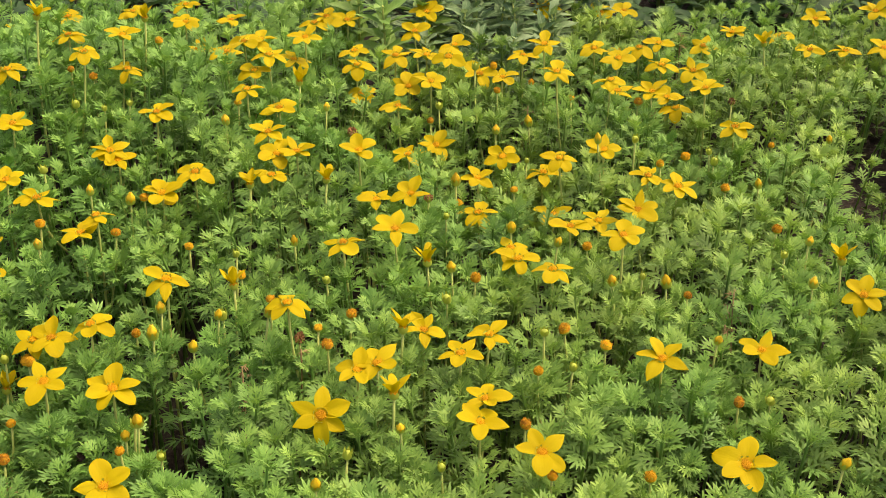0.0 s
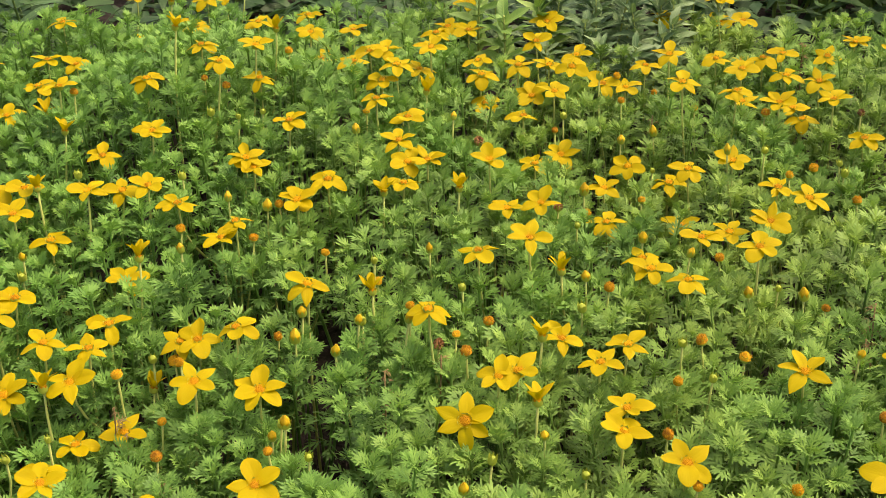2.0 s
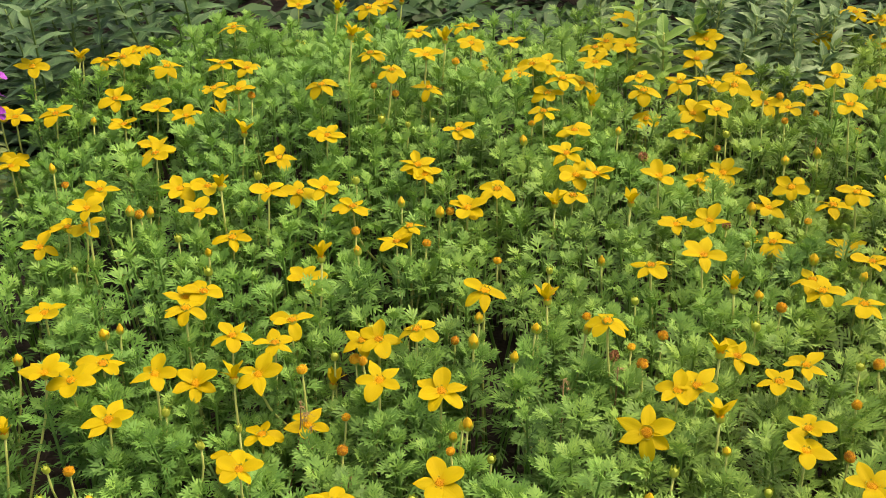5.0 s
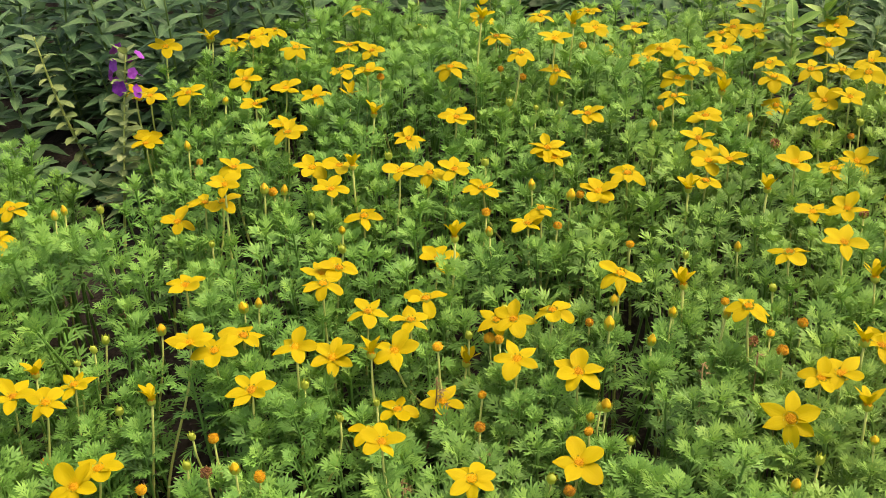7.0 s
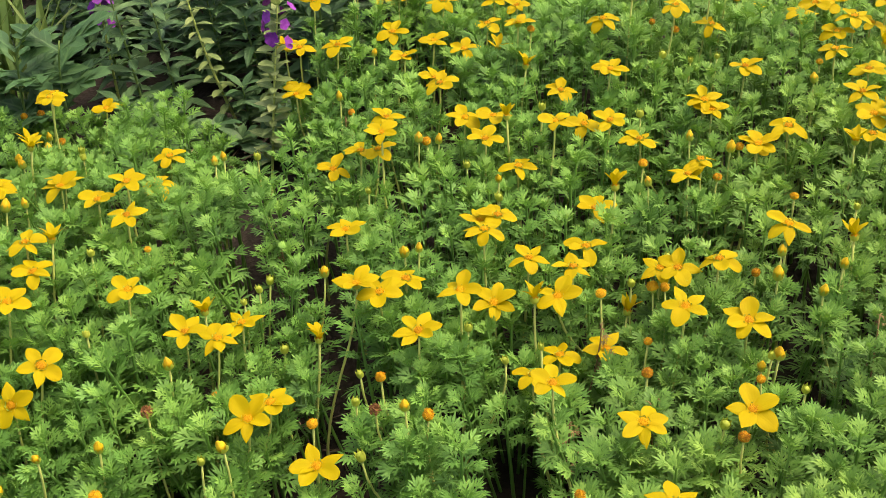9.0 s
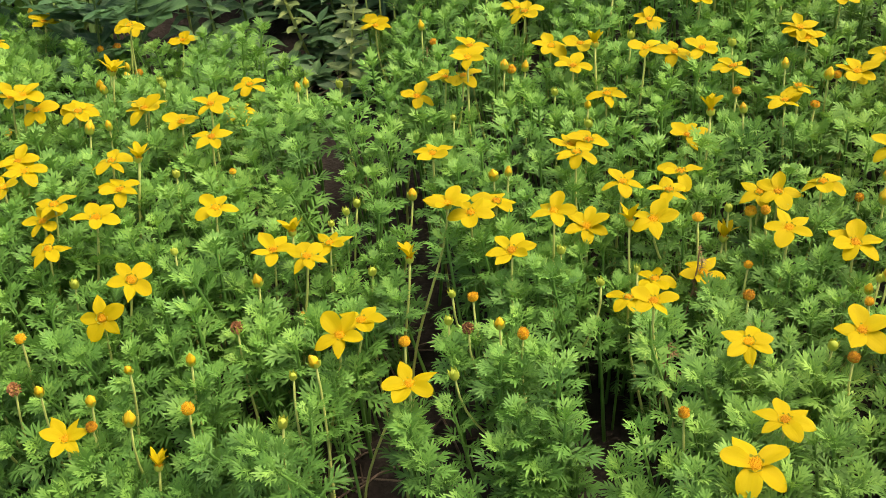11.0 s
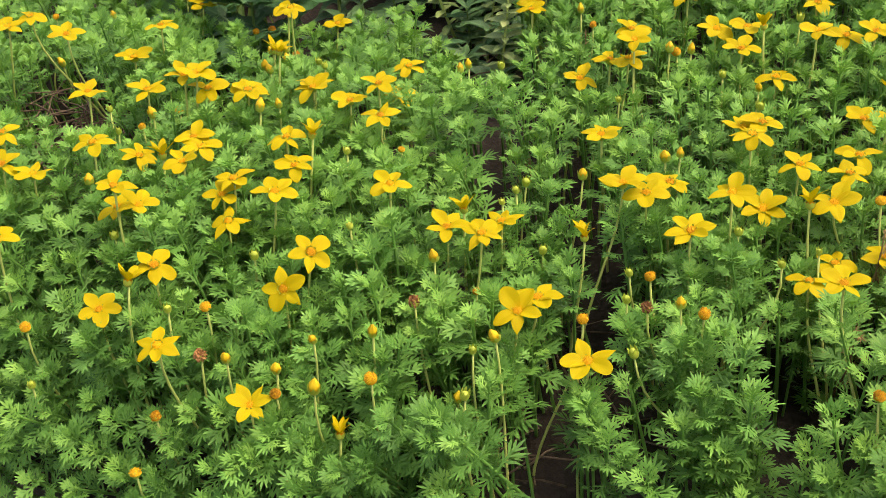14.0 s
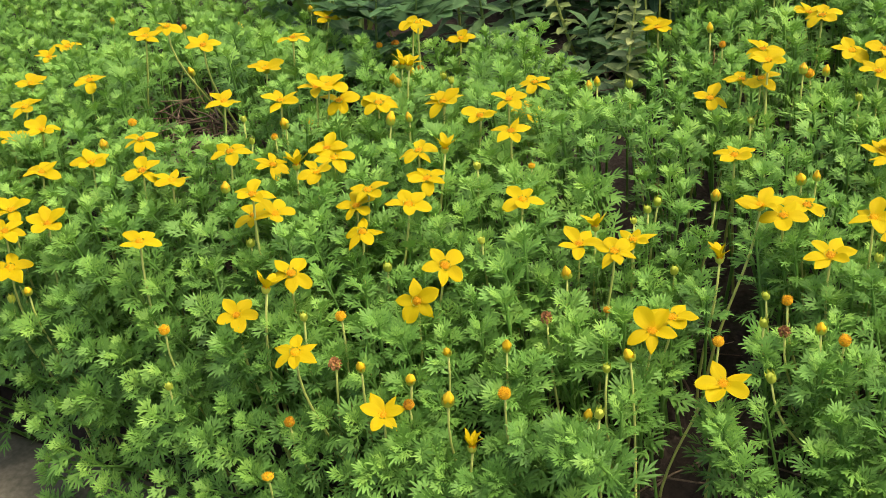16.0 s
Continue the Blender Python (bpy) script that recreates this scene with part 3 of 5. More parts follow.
flower(-0.343, 0.665, 0.200, 37, 24, 69, 61, 5, 49)
flower(-0.117, 0.673, 0.280, 41, 4, 115, -4, 5, 24)
flower(-0.814, 0.673, 0.278, 39, 8, -37, 7, 5, 37)
flower(-0.429, 0.673, 0.239, 40, 7, -8, 6, 5, 8)
flower(-0.885, 0.674, 0.271, 44, 8, 53, 7, 5, 39)
flower(-0.015, 0.676, 0.251, 40, 0, -55, 10, 5, 60)
flower(-0.271, 0.678, 0.255, 41, 4, 129, -2, 5, 57)
flower(-0.318, 0.679, 0.239, 39, 7, -110, 6, 5, 2)
flower(-0.304, 0.679, 0.241, 42, 8, -119, 11, 5, 11)
flower(-0.470, 0.682, 0.258, 41, 8, 26, -2, 6, 51)
flower(-1.107, 0.682, 0.276, 44, 10, -26, 13, 5, 62)
flower(-0.602, 0.683, 0.241, 44, 4, -98, 12, 5, 181)
flower(-1.240, 0.690, 0.311, 39, 11, -11, 4, 5, 17)
flower(0.329, 0.703, 0.264, 41, 18, -134, 8, 6, 0)
flower(-0.386, 0.705, 0.234, 43, 8, 67, -3, 5, 19)
flower(-1.086, 0.712, 0.300, 40, 6, 30, 2, 5, 22)
flower(-0.946, 0.713, 0.280, 35, 22, 62, 54, 6, 63)
flower(-0.484, 0.714, 0.244, 39, 6, -57, 14, 5, 62)
flower(-1.489, 0.720, 0.236, 42, 16, 1, 19, 5, 24)
flower(-0.469, 0.721, 0.247, 44, 8, 40, 1, 5, 55)
flower(-0.220, 0.723, 0.265, 42, 6, -13, 7, 6, 350)
flower(-0.168, 0.727, 0.256, 36, 17, 111, 62, 5, 14)
flower(-0.829, 0.739, 0.233, 43, 8, 17, -3, 5, 35)
flower(0.089, 0.743, 0.260, 40, 6, 138, 0, 5, 31)
flower(-0.977, 0.747, 0.262, 37, 17, 57, 49, 5, 9)
flower(0.327, 0.754, 0.261, 37, 23, 97, 58, 5, 57)
flower(-0.370, 0.757, 0.265, 37, 22, 106, 60, 6, 29)
flower(-0.013, 0.762, 0.254, 38, 20, 103, 60, 6, 22)
flower(-0.391, 0.770, 0.231, 43, 2, -30, 14, 5, 16)
flower(0.149, 0.770, 0.275, 41, 5, -118, 13, 5, 13)
flower(-0.083, 0.773, 0.266, 42, 6, 117, -4, 5, 160)
flower(-0.040, 0.778, 0.276, 43, 2, -93, 18, 5, 68)
flower(-1.521, 0.780, 0.219, 42, 16, 4, 8, 5, 67)
flower(0.064, 0.783, 0.242, 44, 5, 159, 1, 5, 2)
flower(-0.655, 0.784, 0.239, 42, 10, -34, 9, 5, 12)
flower(-0.602, 0.793, 0.280, 40, 8, -65, 15, 5, 70)
flower(-0.627, 0.794, 0.257, 42, 2, 171, 5, 5, 35)
flower(-0.848, 0.797, 0.229, 42, 6, 42, 0, 5, 63)
flower(-0.610, 0.798, 0.258, 41, 1, -58, 0, 5, 41)
flower(-0.312, 0.806, 0.253, 40, 4, 59, 11, 5, 16)
flower(0.059, 0.809, 0.235, 42, 2, 140, 5, 5, 34)
flower(-0.475, 0.819, 0.239, 42, 6, -24, 5, 5, 1)
flower(-0.997, 0.822, 0.275, 39, 6, -27, 8, 5, 6)
flower(-0.303, 0.826, 0.258, 41, 6, 134, -3, 5, 31)
flower(-0.510, 0.831, 0.259, 42, 6, -52, 14, 5, 0)
flower(0.114, 0.841, 0.236, 44, 6, 108, 6, 5, 56)
flower(-0.102, 0.845, 0.283, 33, 14, 62, 55, 5, 2)
flower(0.174, 0.847, 0.250, 43, 19, -96, 19, 6, 69)
flower(-0.445, 0.852, 0.272, 40, 4, -63, 15, 5, 66)
flower(-0.171, 0.853, 0.273, 35, 12, 87, 50, 5, 71)
flower(-0.060, 0.853, 0.257, 39, 4, -104, 16, 5, 51)
flower(0.141, 0.855, 0.233, 39, 4, -139, 7, 5, 66)
flower(-0.364, 0.856, 0.257, 43, 4, 103, 0, 6, 18)
flower(-0.495, 0.859, 0.270, 34, 17, 117, 63, 5, 54)
flower(-0.029, 0.866, 0.255, 40, 8, -115, 19, 5, 58)
flower(-0.512, 0.868, 0.264, 40, 2, 14, 4, 5, 22)
flower(-0.542, 0.869, 0.259, 42, 8, -48, 11, 5, 45)
flower(-0.627, 0.869, 0.253, 40, 1, -98, 11, 5, 18)
flower(-1.034, 0.870, 0.252, 42, 8, 28, -4, 5, 34)
flower(-0.255, 0.870, 0.253, 43, 8, -90, 13, 5, 30)
flower(-0.396, 0.875, 0.264, 41, 8, -56, 13, 5, 32)
flower(-0.422, 0.877, 0.257, 40, 10, -51, 4, 5, 43)
flower(-0.156, 0.881, 0.266, 41, 6, 22, -2, 5, 29)
flower(0.033, 0.884, 0.223, 43, 7, 139, 0, 5, 9)
flower(-0.257, 0.884, 0.242, 41, 8, -25, 19, 5, 20)
flower(-1.173, 0.893, 0.235, 41, 10, 31, 8, 5, 51)
flower(-0.077, 0.897, 0.282, 43, 6, -109, 16, 5, 31)
flower(-0.230, 0.899, 0.258, 44, 5, -57, 4, 6, 43)
flower(0.220, 0.901, 0.241, 44, 4, -94, 8, 6, 27)
flower(-0.995, 0.906, 0.216, 42, 8, -34, 12, 5, 43)
flower(0.106, 0.906, 0.206, 43, 4, 143, 11, 5, 11)
flower(-0.580, 0.911, 0.274, 43, 0, 54, -1, 5, 24)
flower(-0.303, 0.912, 0.263, 41, 8, -66, 16, 5, 27)
flower(-0.136, 0.913, 0.272, 41, 4, -61, 14, 6, 64)
flower(-0.155, 0.915, 0.268, 44, 6, -75, 8, 5, 70)
flower(-0.311, 0.918, 0.270, 42, 10, -35, 8, 6, 42)
flower(0.196, 0.925, 0.238, 41, 1, -178, -1, 6, 52)
flower(-0.457, 0.930, 0.264, 39, 6, -61, 10, 5, 24)
flower(-0.760, 0.934, 0.236, 39, 10, -68, 16, 5, 37)
flower(0.112, 0.938, 0.250, 40, 7, -129, 7, 5, 12)
flower(-0.166, 0.943, 0.276, 41, 9, -68, 12, 5, 18)
flower(0.155, 0.947, 0.254, 40, 10, -118, 12, 5, 3)
flower(0.034, 0.948, 0.221, 39, 6, -105, 17, 5, 28)
flower(-0.409, 0.948, 0.282, 41, 12, -45, 11, 6, 3)
flower(-0.497, 0.948, 0.281, 35, 14, 54, 57, 5, 41)
flower(-0.769, 0.960, 0.227, 40, 10, -6, 5, 5, 3)
flower(-0.605, 0.965, 0.251, 41, 8, 11, 9, 6, 65)
flower(-0.034, 0.966, 0.238, 40, 4, 168, -1, 5, 6)
flower(-0.278, 0.975, 0.280, 42, 3, -25, 6, 6, 33)
flower(0.101, 0.978, 0.210, 44, 2, -1, 0, 5, 65)
flower(-0.646, 0.986, 0.264, 40, 6, -66, 17, 5, 6)
flower(0.060, 0.989, 0.222, 42, 17, -114, 6, 5, 52)
flower(-0.161, 0.989, 0.277, 42, 4, -159, 8, 5, 50)
flower(-0.775, 0.991, 0.265, 39, 9, -37, 4, 5, 14)
flower(-0.794, 0.993, 0.266, 39, 7, -47, 17, 6, 22)
flower(-0.731, 0.999, 0.267, 43, 6, -68, 9, 5, 51)
flower(-0.194, 1.006, 0.289, 41, 4, 2, 0, 5, 21)
flower(-0.519, 1.006, 0.301, 41, 3, 34, 10, 5, 15)
flower(-0.583, 1.008, 0.266, 41, 10, -31, 12, 5, 25)
flower(-0.007, 1.010, 0.223, 43, 17, -93, 9, 6, 57)
flower(-0.428, 1.011, 0.308, 41, 6, -17, -5, 6, 70)
flower(0.298, 1.018, 0.240, 42, 6, -175, -1, 5, 66)
flower(-0.623, 1.024, 0.266, 41, 8, -44, 15, 5, 49)
flower(-0.355, 1.026, 0.320, 39, 4, -12, -5, 5, 3)
flower(-0.549, 1.026, 0.261, 37, 17, 72, 48, 5, 13)
flower(-0.046, 1.031, 0.257, 42, 3, 162, -1, 5, 33)
flower(-0.398, 1.038, 0.352, 35, 19, 40, 64, 5, 18)
flower(-0.146, 1.040, 0.280, 37, 13, 54, 65, 5, 37)
flower(-0.678, 1.040, 0.267, 43, 10, -31, 10, 5, 4)
flower(0.214, 1.041, 0.268, 43, 8, 168, 8, 5, 33)
flower(-0.319, 1.041, 0.294, 41, 4, -6, -5, 5, 39)
flower(-0.193, 1.051, 0.287, 40, 2, -116, 7, 5, 65)
flower(-0.323, 1.056, 0.324, 41, 10, -51, 17, 5, 13)
flower(0.117, 1.057, 0.283, 43, 5, -168, 1, 5, 11)
flower(-0.178, 1.061, 0.300, 43, 4, 24, -1, 5, 60)
flower(0.174, 1.062, 0.271, 43, 3, 135, 1, 5, 38)
flower(0.274, 1.063, 0.261, 41, 7, 166, 11, 5, 52)
flower(-0.783, 1.063, 0.292, 43, 10, -58, 14, 5, 5)
flower(0.248, 1.072, 0.233, 42, 7, 177, -5, 5, 43)
flower(-0.625, 1.074, 0.293, 44, 5, 17, -3, 5, 39)
flower(-0.575, 1.077, 0.266, 41, 0, 84, -5, 5, 43)
flower(-0.013, 1.088, 0.256, 41, 7, -77, 8, 5, 21)
flower(-0.087, 1.090, 0.241, 40, 10, -89, 5, 5, 21)
flower(0.241, 1.091, 0.236, 40, 2, 132, 8, 5, 20)
flower(-0.308, 1.093, 0.326, 35, 7, 51, 61, 5, 27)
flower(-0.686, 1.094, 0.293, 43, 8, -18, 0, 5, 14)
flower(-0.037, 1.098, 0.246, 44, 18, -104, 16, 5, 17)
flower(0.188, 1.098, 0.240, 43, 1, -91, 10, 5, 30)
flower(0.107, 1.102, 0.293, 40, 13, -125, 6, 5, 10)
flower(-0.159, 1.102, 0.275, 44, 6, -11, 7, 5, 41)
flower(-0.230, 1.103, 0.284, 41, 5, -39, 4, 5, 5)
flower(-0.092, 1.106, 0.267, 44, 1, 171, -3, 5, 57)
flower(0.064, 1.108, 0.251, 41, 1, -94, 8, 5, 18)
flower(-0.146, 1.108, 0.298, 40, 12, -100, 9, 6, 53)
flower(0.040, 1.113, 0.253, 43, 10, -96, 7, 5, 66)
flower(-0.399, 1.117, 0.297, 43, 1, -42, -4, 5, 38)
flower(-0.720, 1.119, 0.276, 44, 7, 21, -5, 5, 63)
flower(-0.577, 1.120, 0.277, 41, 6, -14, 2, 5, 21)
flower(0.006, 1.120, 0.270, 43, 18, -95, 6, 5, 47)
flower(-0.754, 1.120, 0.277, 37, 22, 55, 48, 5, 57)
flower(0.274, 1.127, 0.250, 42, 12, -121, 10, 5, 18)
flower(-0.692, 1.133, 0.281, 40, 6, 8, 5, 5, 31)
flower(-0.097, 1.137, 0.269, 41, 3, -140, 1, 5, 58)
flower(-0.052, 1.138, 0.263, 43, 9, -79, 10, 5, 13)
flower(-0.217, 1.139, 0.279, 44, 7, -148, 4, 5, 22)
flower(-0.018, 1.143, 0.261, 44, 2, -77, 6, 5, 15)
flower(0.194, 1.145, 0.256, 44, 4, -95, 11, 5, 45)
flower(0.243, 1.147, 0.247, 44, 2, 137, 0, 5, 53)
flower(-0.559, 1.150, 0.257, 39, 8, -78, 9, 5, 25)
flower(-0.201, 1.151, 0.276, 43, 4, -12, 8, 5, 14)
flower(0.089, 1.153, 0.256, 41, 2, 21, 4, 5, 58)
flower(-0.688, 1.167, 0.272, 39, 3, 14, -5, 5, 70)
flower(0.013, 1.169, 0.261, 42, 4, -89, 1, 5, 59)
flower(0.360, 1.171, 0.262, 35, 17, 140, 50, 5, 65)
flower(0.222, 1.178, 0.254, 41, 4, -117, -4, 5, 42)
flower(0.245, 1.187, 0.255, 41, 2, -127, 3, 5, 37)
flower(-0.032, 1.193, 0.267, 42, 12, -111, 5, 5, 71)
flower(0.422, 1.197, 0.242, 41, 9, -134, 9, 5, 29)
flower(0.464, 1.198, 0.240, 41, 4, -178, 10, 5, 28)
flower(-0.283, 1.204, 0.240, 41, 7, -25, 7, 5, 14)
flower(0.175, 1.205, 0.240, 42, 8, -94, 7, 5, 69)
flower(0.511, 1.206, 0.240, 44, 9, -120, 13, 5, 54)
flower(-0.595, 1.221, 0.278, 42, 1, -49, -5, 5, 53)
flower(0.305, 1.221, 0.236, 41, 12, -127, 6, 5, 60)
flower(0.394, 1.222, 0.248, 41, 9, 173, 7, 5, 2)
flower(-0.299, 1.227, 0.263, 40, 11, -80, 15, 5, 25)
flower(-0.111, 1.230, 0.264, 44, 8, -66, 13, 5, 1)
flower(-0.150, 1.232, 0.260, 43, 2, -49, -2, 5, 46)
flower(-0.137, 1.248, 0.261, 41, 10, -107, 17, 5, 3)
flower(-0.019, 1.255, 0.264, 44, 10, -79, 19, 6, 3)
flower(-0.470, 1.255, 0.290, 36, 16, 27, 63, 5, 59)
flower(0.216, 1.260, 0.213, 41, 6, -156, 7, 5, 32)
flower(-0.449, 1.268, 0.252, 44, 1, 29, 7, 5, 69)
flower(-0.255, 1.272, 0.246, 40, 2, -103, 8, 5, 19)
flower(0.520, 1.277, 0.255, 42, 14, -122, 16, 5, 24)
flower(-0.374, 1.281, 0.253, 42, 7, 7, -1, 5, 71)
flower(0.354, 1.286, 0.224, 40, 8, -117, 18, 6, 8)
flower(0.456, 1.296, 0.237, 40, 12, -121, 18, 5, 40)
flower(-0.526, 1.299, 0.220, 42, 4, -18, -1, 5, 2)
flower(0.125, 1.300, 0.251, 44, 6, 173, 2, 6, 29)
flower(-0.117, 1.314, 0.262, 42, 10, -63, 14, 5, 55)
flower(0.192, 1.322, 0.265, 42, 4, -131, 11, 5, 52)
flower(-0.319, 1.323, 0.244, 43, 0, 163, -3, 5, 12)
flower(-0.447, 1.326, 0.264, 43, 4, -61, 2, 5, 33)
flower(0.199, 1.335, 0.229, 42, 10, -107, 8, 6, 56)
flower(0.165, 1.347, 0.265, 40, 4, -161, -2, 5, 40)
flower(0.229, 1.347, 0.226, 41, 10, -91, 17, 5, 48)
flower(-0.565, 1.401, 0.235, 41, 9, -78, 19, 5, 19)
flower(-0.444, 1.413, 0.235, 41, 5, -24, 9, 5, 57)
flower(-0.421, 1.414, 0.238, 36, 10, 10, 65, 5, 8)

# buds, spent discs and withered heads
seed_head(-0.859, 0.283, 0.140)
green_bud(-0.967, 0.308, 0.183)
seed_head(-0.849, 0.313, 0.175)
green_bud(-1.160, 0.329, 0.215)
closed_bud(-1.136, 0.332, 0.226)
seed_head(-0.984, 0.337, 0.216)
seed_head(-0.752, 0.343, 0.197)
closed_bud(-0.719, 0.347, 0.207)
closed_bud(-0.793, 0.347, 0.219)
withered_head(-0.819, 0.349, 0.215)
closed_bud(-0.751, 0.350, 0.216)
seed_head(-0.682, 0.368, 0.208)
green_bud(-0.857, 0.369, 0.237)
closed_bud(-0.731, 0.376, 0.228)
green_bud(-0.611, 0.377, 0.202)
seed_head(-0.830, 0.382, 0.234)
closed_bud(-0.693, 0.399, 0.224)
green_bud(-0.621, 0.418, 0.208)
closed_bud(-0.606, 0.428, 0.215)
green_bud(-0.950, 0.429, 0.250)
seed_head(-0.338, 0.441, 0.213)
withered_head(-0.683, 0.450, 0.217)
seed_head(-0.553, 0.473, 0.208)
closed_bud(-1.011, 0.479, 0.264)
closed_bud(-0.681, 0.489, 0.231)
closed_bud(-0.483, 0.493, 0.221)
withered_head(-0.510, 0.497, 0.210)
green_bud(-0.526, 0.498, 0.213)
seed_head(-0.467, 0.498, 0.211)
green_bud(-0.763, 0.502, 0.240)
closed_bud(-1.187, 0.509, 0.268)
seed_head(-0.235, 0.513, 0.221)
closed_bud(-0.083, 0.514, 0.251)
green_bud(-0.249, 0.522, 0.222)
seed_head(-0.516, 0.528, 0.214)
seed_head(0.073, 0.531, 0.243)
seed_head(0.139, 0.532, 0.241)
closed_bud(0.267, 0.533, 0.251)
green_bud(-0.065, 0.549, 0.245)
green_bud(-0.196, 0.561, 0.231)
closed_bud(-0.029, 0.564, 0.254)
green_bud(-0.423, 0.564, 0.217)
green_bud(-1.048, 0.569, 0.259)
seed_head(-0.228, 0.571, 0.226)
seed_head(-0.312, 0.571, 0.217)
seed_head(-1.208, 0.571, 0.258)
seed_head(0.058, 0.580, 0.243)
green_bud(-0.659, 0.582, 0.227)
seed_head(-1.031, 0.584, 0.257)
green_bud(-0.399, 0.586, 0.217)
closed_bud(-0.217, 0.587, 0.238)
closed_bud(-1.022, 0.593, 0.267)
green_bud(-0.811, 0.593, 0.252)
green_bud(-0.462, 0.594, 0.220)
green_bud(-0.222, 0.595, 0.230)
green_bud(-0.653, 0.600, 0.228)
green_bud(0.235, 0.602, 0.245)
seed_head(0.213, 0.603, 0.243)
seed_head(-0.317, 0.606, 0.219)
green_bud(-0.649, 0.614, 0.228)
seed_head(-0.768, 0.616, 0.245)
seed_head(-1.013, 0.621, 0.257)
closed_bud(-0.920, 0.626, 0.266)
closed_bud(-0.904, 0.635, 0.266)
seed_head(0.071, 0.637, 0.243)
green_bud(0.097, 0.639, 0.245)
closed_bud(-0.189, 0.657, 0.248)
closed_bud(0.207, 0.658, 0.254)
closed_bud(-0.539, 0.663, 0.237)
seed_head(-0.088, 0.663, 0.246)
seed_head(0.125, 0.667, 0.242)
seed_head(-0.323, 0.670, 0.224)
closed_bud(-0.528, 0.670, 0.237)
green_bud(-0.341, 0.671, 0.225)
withered_head(-0.110, 0.673, 0.245)
closed_bud(-0.224, 0.676, 0.245)
seed_head(-0.097, 0.684, 0.246)
seed_head(0.095, 0.687, 0.242)
closed_bud(-0.175, 0.691, 0.252)
seed_head(-0.242, 0.692, 0.234)
seed_head(-0.072, 0.700, 0.247)
green_bud(-0.174, 0.701, 0.245)
closed_bud(-0.223, 0.705, 0.248)
closed_bud(-0.959, 0.708, 0.260)
green_bud(0.003, 0.721, 0.246)
closed_bud(-0.976, 0.723, 0.255)
closed_bud(0.296, 0.724, 0.258)
seed_head(0.199, 0.731, 0.242)
closed_bud(0.181, 0.734, 0.251)
closed_bud(0.138, 0.738, 0.250)
green_bud(-0.095, 0.741, 0.250)
closed_bud(-0.766, 0.752, 0.255)
closed_bud(0.007, 0.753, 0.253)
seed_head(-0.167, 0.753, 0.246)
seed_head(0.027, 0.756, 0.241)
closed_bud(-1.290, 0.757, 0.214)
green_bud(0.166, 0.757, 0.242)
green_bud(-0.929, 0.763, 0.240)
closed_bud(-0.762, 0.763, 0.254)
closed_bud(-0.483, 0.777, 0.248)
green_bud(0.289, 0.781, 0.247)
closed_bud(-0.125, 0.782, 0.259)
green_bud(-0.737, 0.785, 0.245)
closed_bud(0.310, 0.787, 0.255)
closed_bud(-0.346, 0.793, 0.248)
seed_head(-0.218, 0.796, 0.245)
closed_bud(-0.999, 0.797, 0.224)
closed_bud(0.099, 0.801, 0.245)
green_bud(-0.965, 0.807, 0.219)
seed_head(0.126, 0.810, 0.235)
seed_head(-0.287, 0.820, 0.243)
closed_bud(-0.556, 0.824, 0.256)
closed_bud(0.060, 0.824, 0.245)
closed_bud(-0.577, 0.825, 0.256)
closed_bud(-1.037, 0.825, 0.216)
seed_head(0.295, 0.828, 0.241)
closed_bud(-1.021, 0.829, 0.217)
seed_head(-0.357, 0.833, 0.243)
seed_head(-0.573, 0.836, 0.247)
seed_head(-1.016, 0.840, 0.206)
closed_bud(-0.279, 0.851, 0.256)
closed_bud(-0.318, 0.864, 0.257)
closed_bud(-1.521, 0.868, 0.214)
seed_head(-0.272, 0.869, 0.248)
seed_head(-0.673, 0.885, 0.246)
closed_bud(-1.313, 0.887, 0.213)
seed_head(-1.416, 0.891, 0.203)
seed_head(-1.104, 0.893, 0.203)
closed_bud(-0.689, 0.896, 0.256)
closed_bud(0.294, 0.897, 0.244)
seed_head(-1.086, 0.902, 0.203)
closed_bud(0.012, 0.905, 0.243)
seed_head(0.269, 0.915, 0.229)
seed_head(0.068, 0.918, 0.226)
closed_bud(-1.246, 0.955, 0.213)
closed_bud(-0.211, 0.971, 0.271)
closed_bud(-0.682, 0.987, 0.264)
withered_head(-0.090, 0.990, 0.249)
green_bud(-0.334, 0.993, 0.274)
seed_head(0.246, 0.994, 0.218)
closed_bud(0.389, 0.995, 0.236)
green_bud(-0.363, 0.998, 0.276)
closed_bud(-0.117, 1.010, 0.265)
seed_head(0.338, 1.014, 0.220)
closed_bud(0.054, 1.015, 0.236)
seed_head(-0.207, 1.020, 0.266)
seed_head(-0.013, 1.035, 0.237)
closed_bud(0.089, 1.036, 0.234)
seed_head(-0.357, 1.046, 0.282)
seed_head(-0.384, 1.062, 0.283)
withered_head(0.227, 1.079, 0.220)
seed_head(0.139, 1.099, 0.230)
seed_head(0.097, 1.123, 0.237)
closed_bud(-0.754, 1.127, 0.273)
green_bud(0.034, 1.085, 0.275)
green_bud(-0.004, 1.051, 0.246)
green_bud(0.084, 0.980, 0.222)
green_bud(0.185, 0.951, 0.263)
green_bud(0.003, 0.836, 0.250)
green_bud(0.261, 0.963, 0.242)
green_bud(0.266, 0.958, 0.234)
green_bud(-0.001, 0.540, 0.242)
green_bud(-0.315, 0.698, 0.236)
green_bud(-0.307, 0.989, 0.282)
green_bud(0.078, 0.675, 0.249)
green_bud(-0.168, 0.750, 0.270)
green_bud(-0.371, 0.902, 0.258)
green_bud(-0.466, 0.887, 0.267)
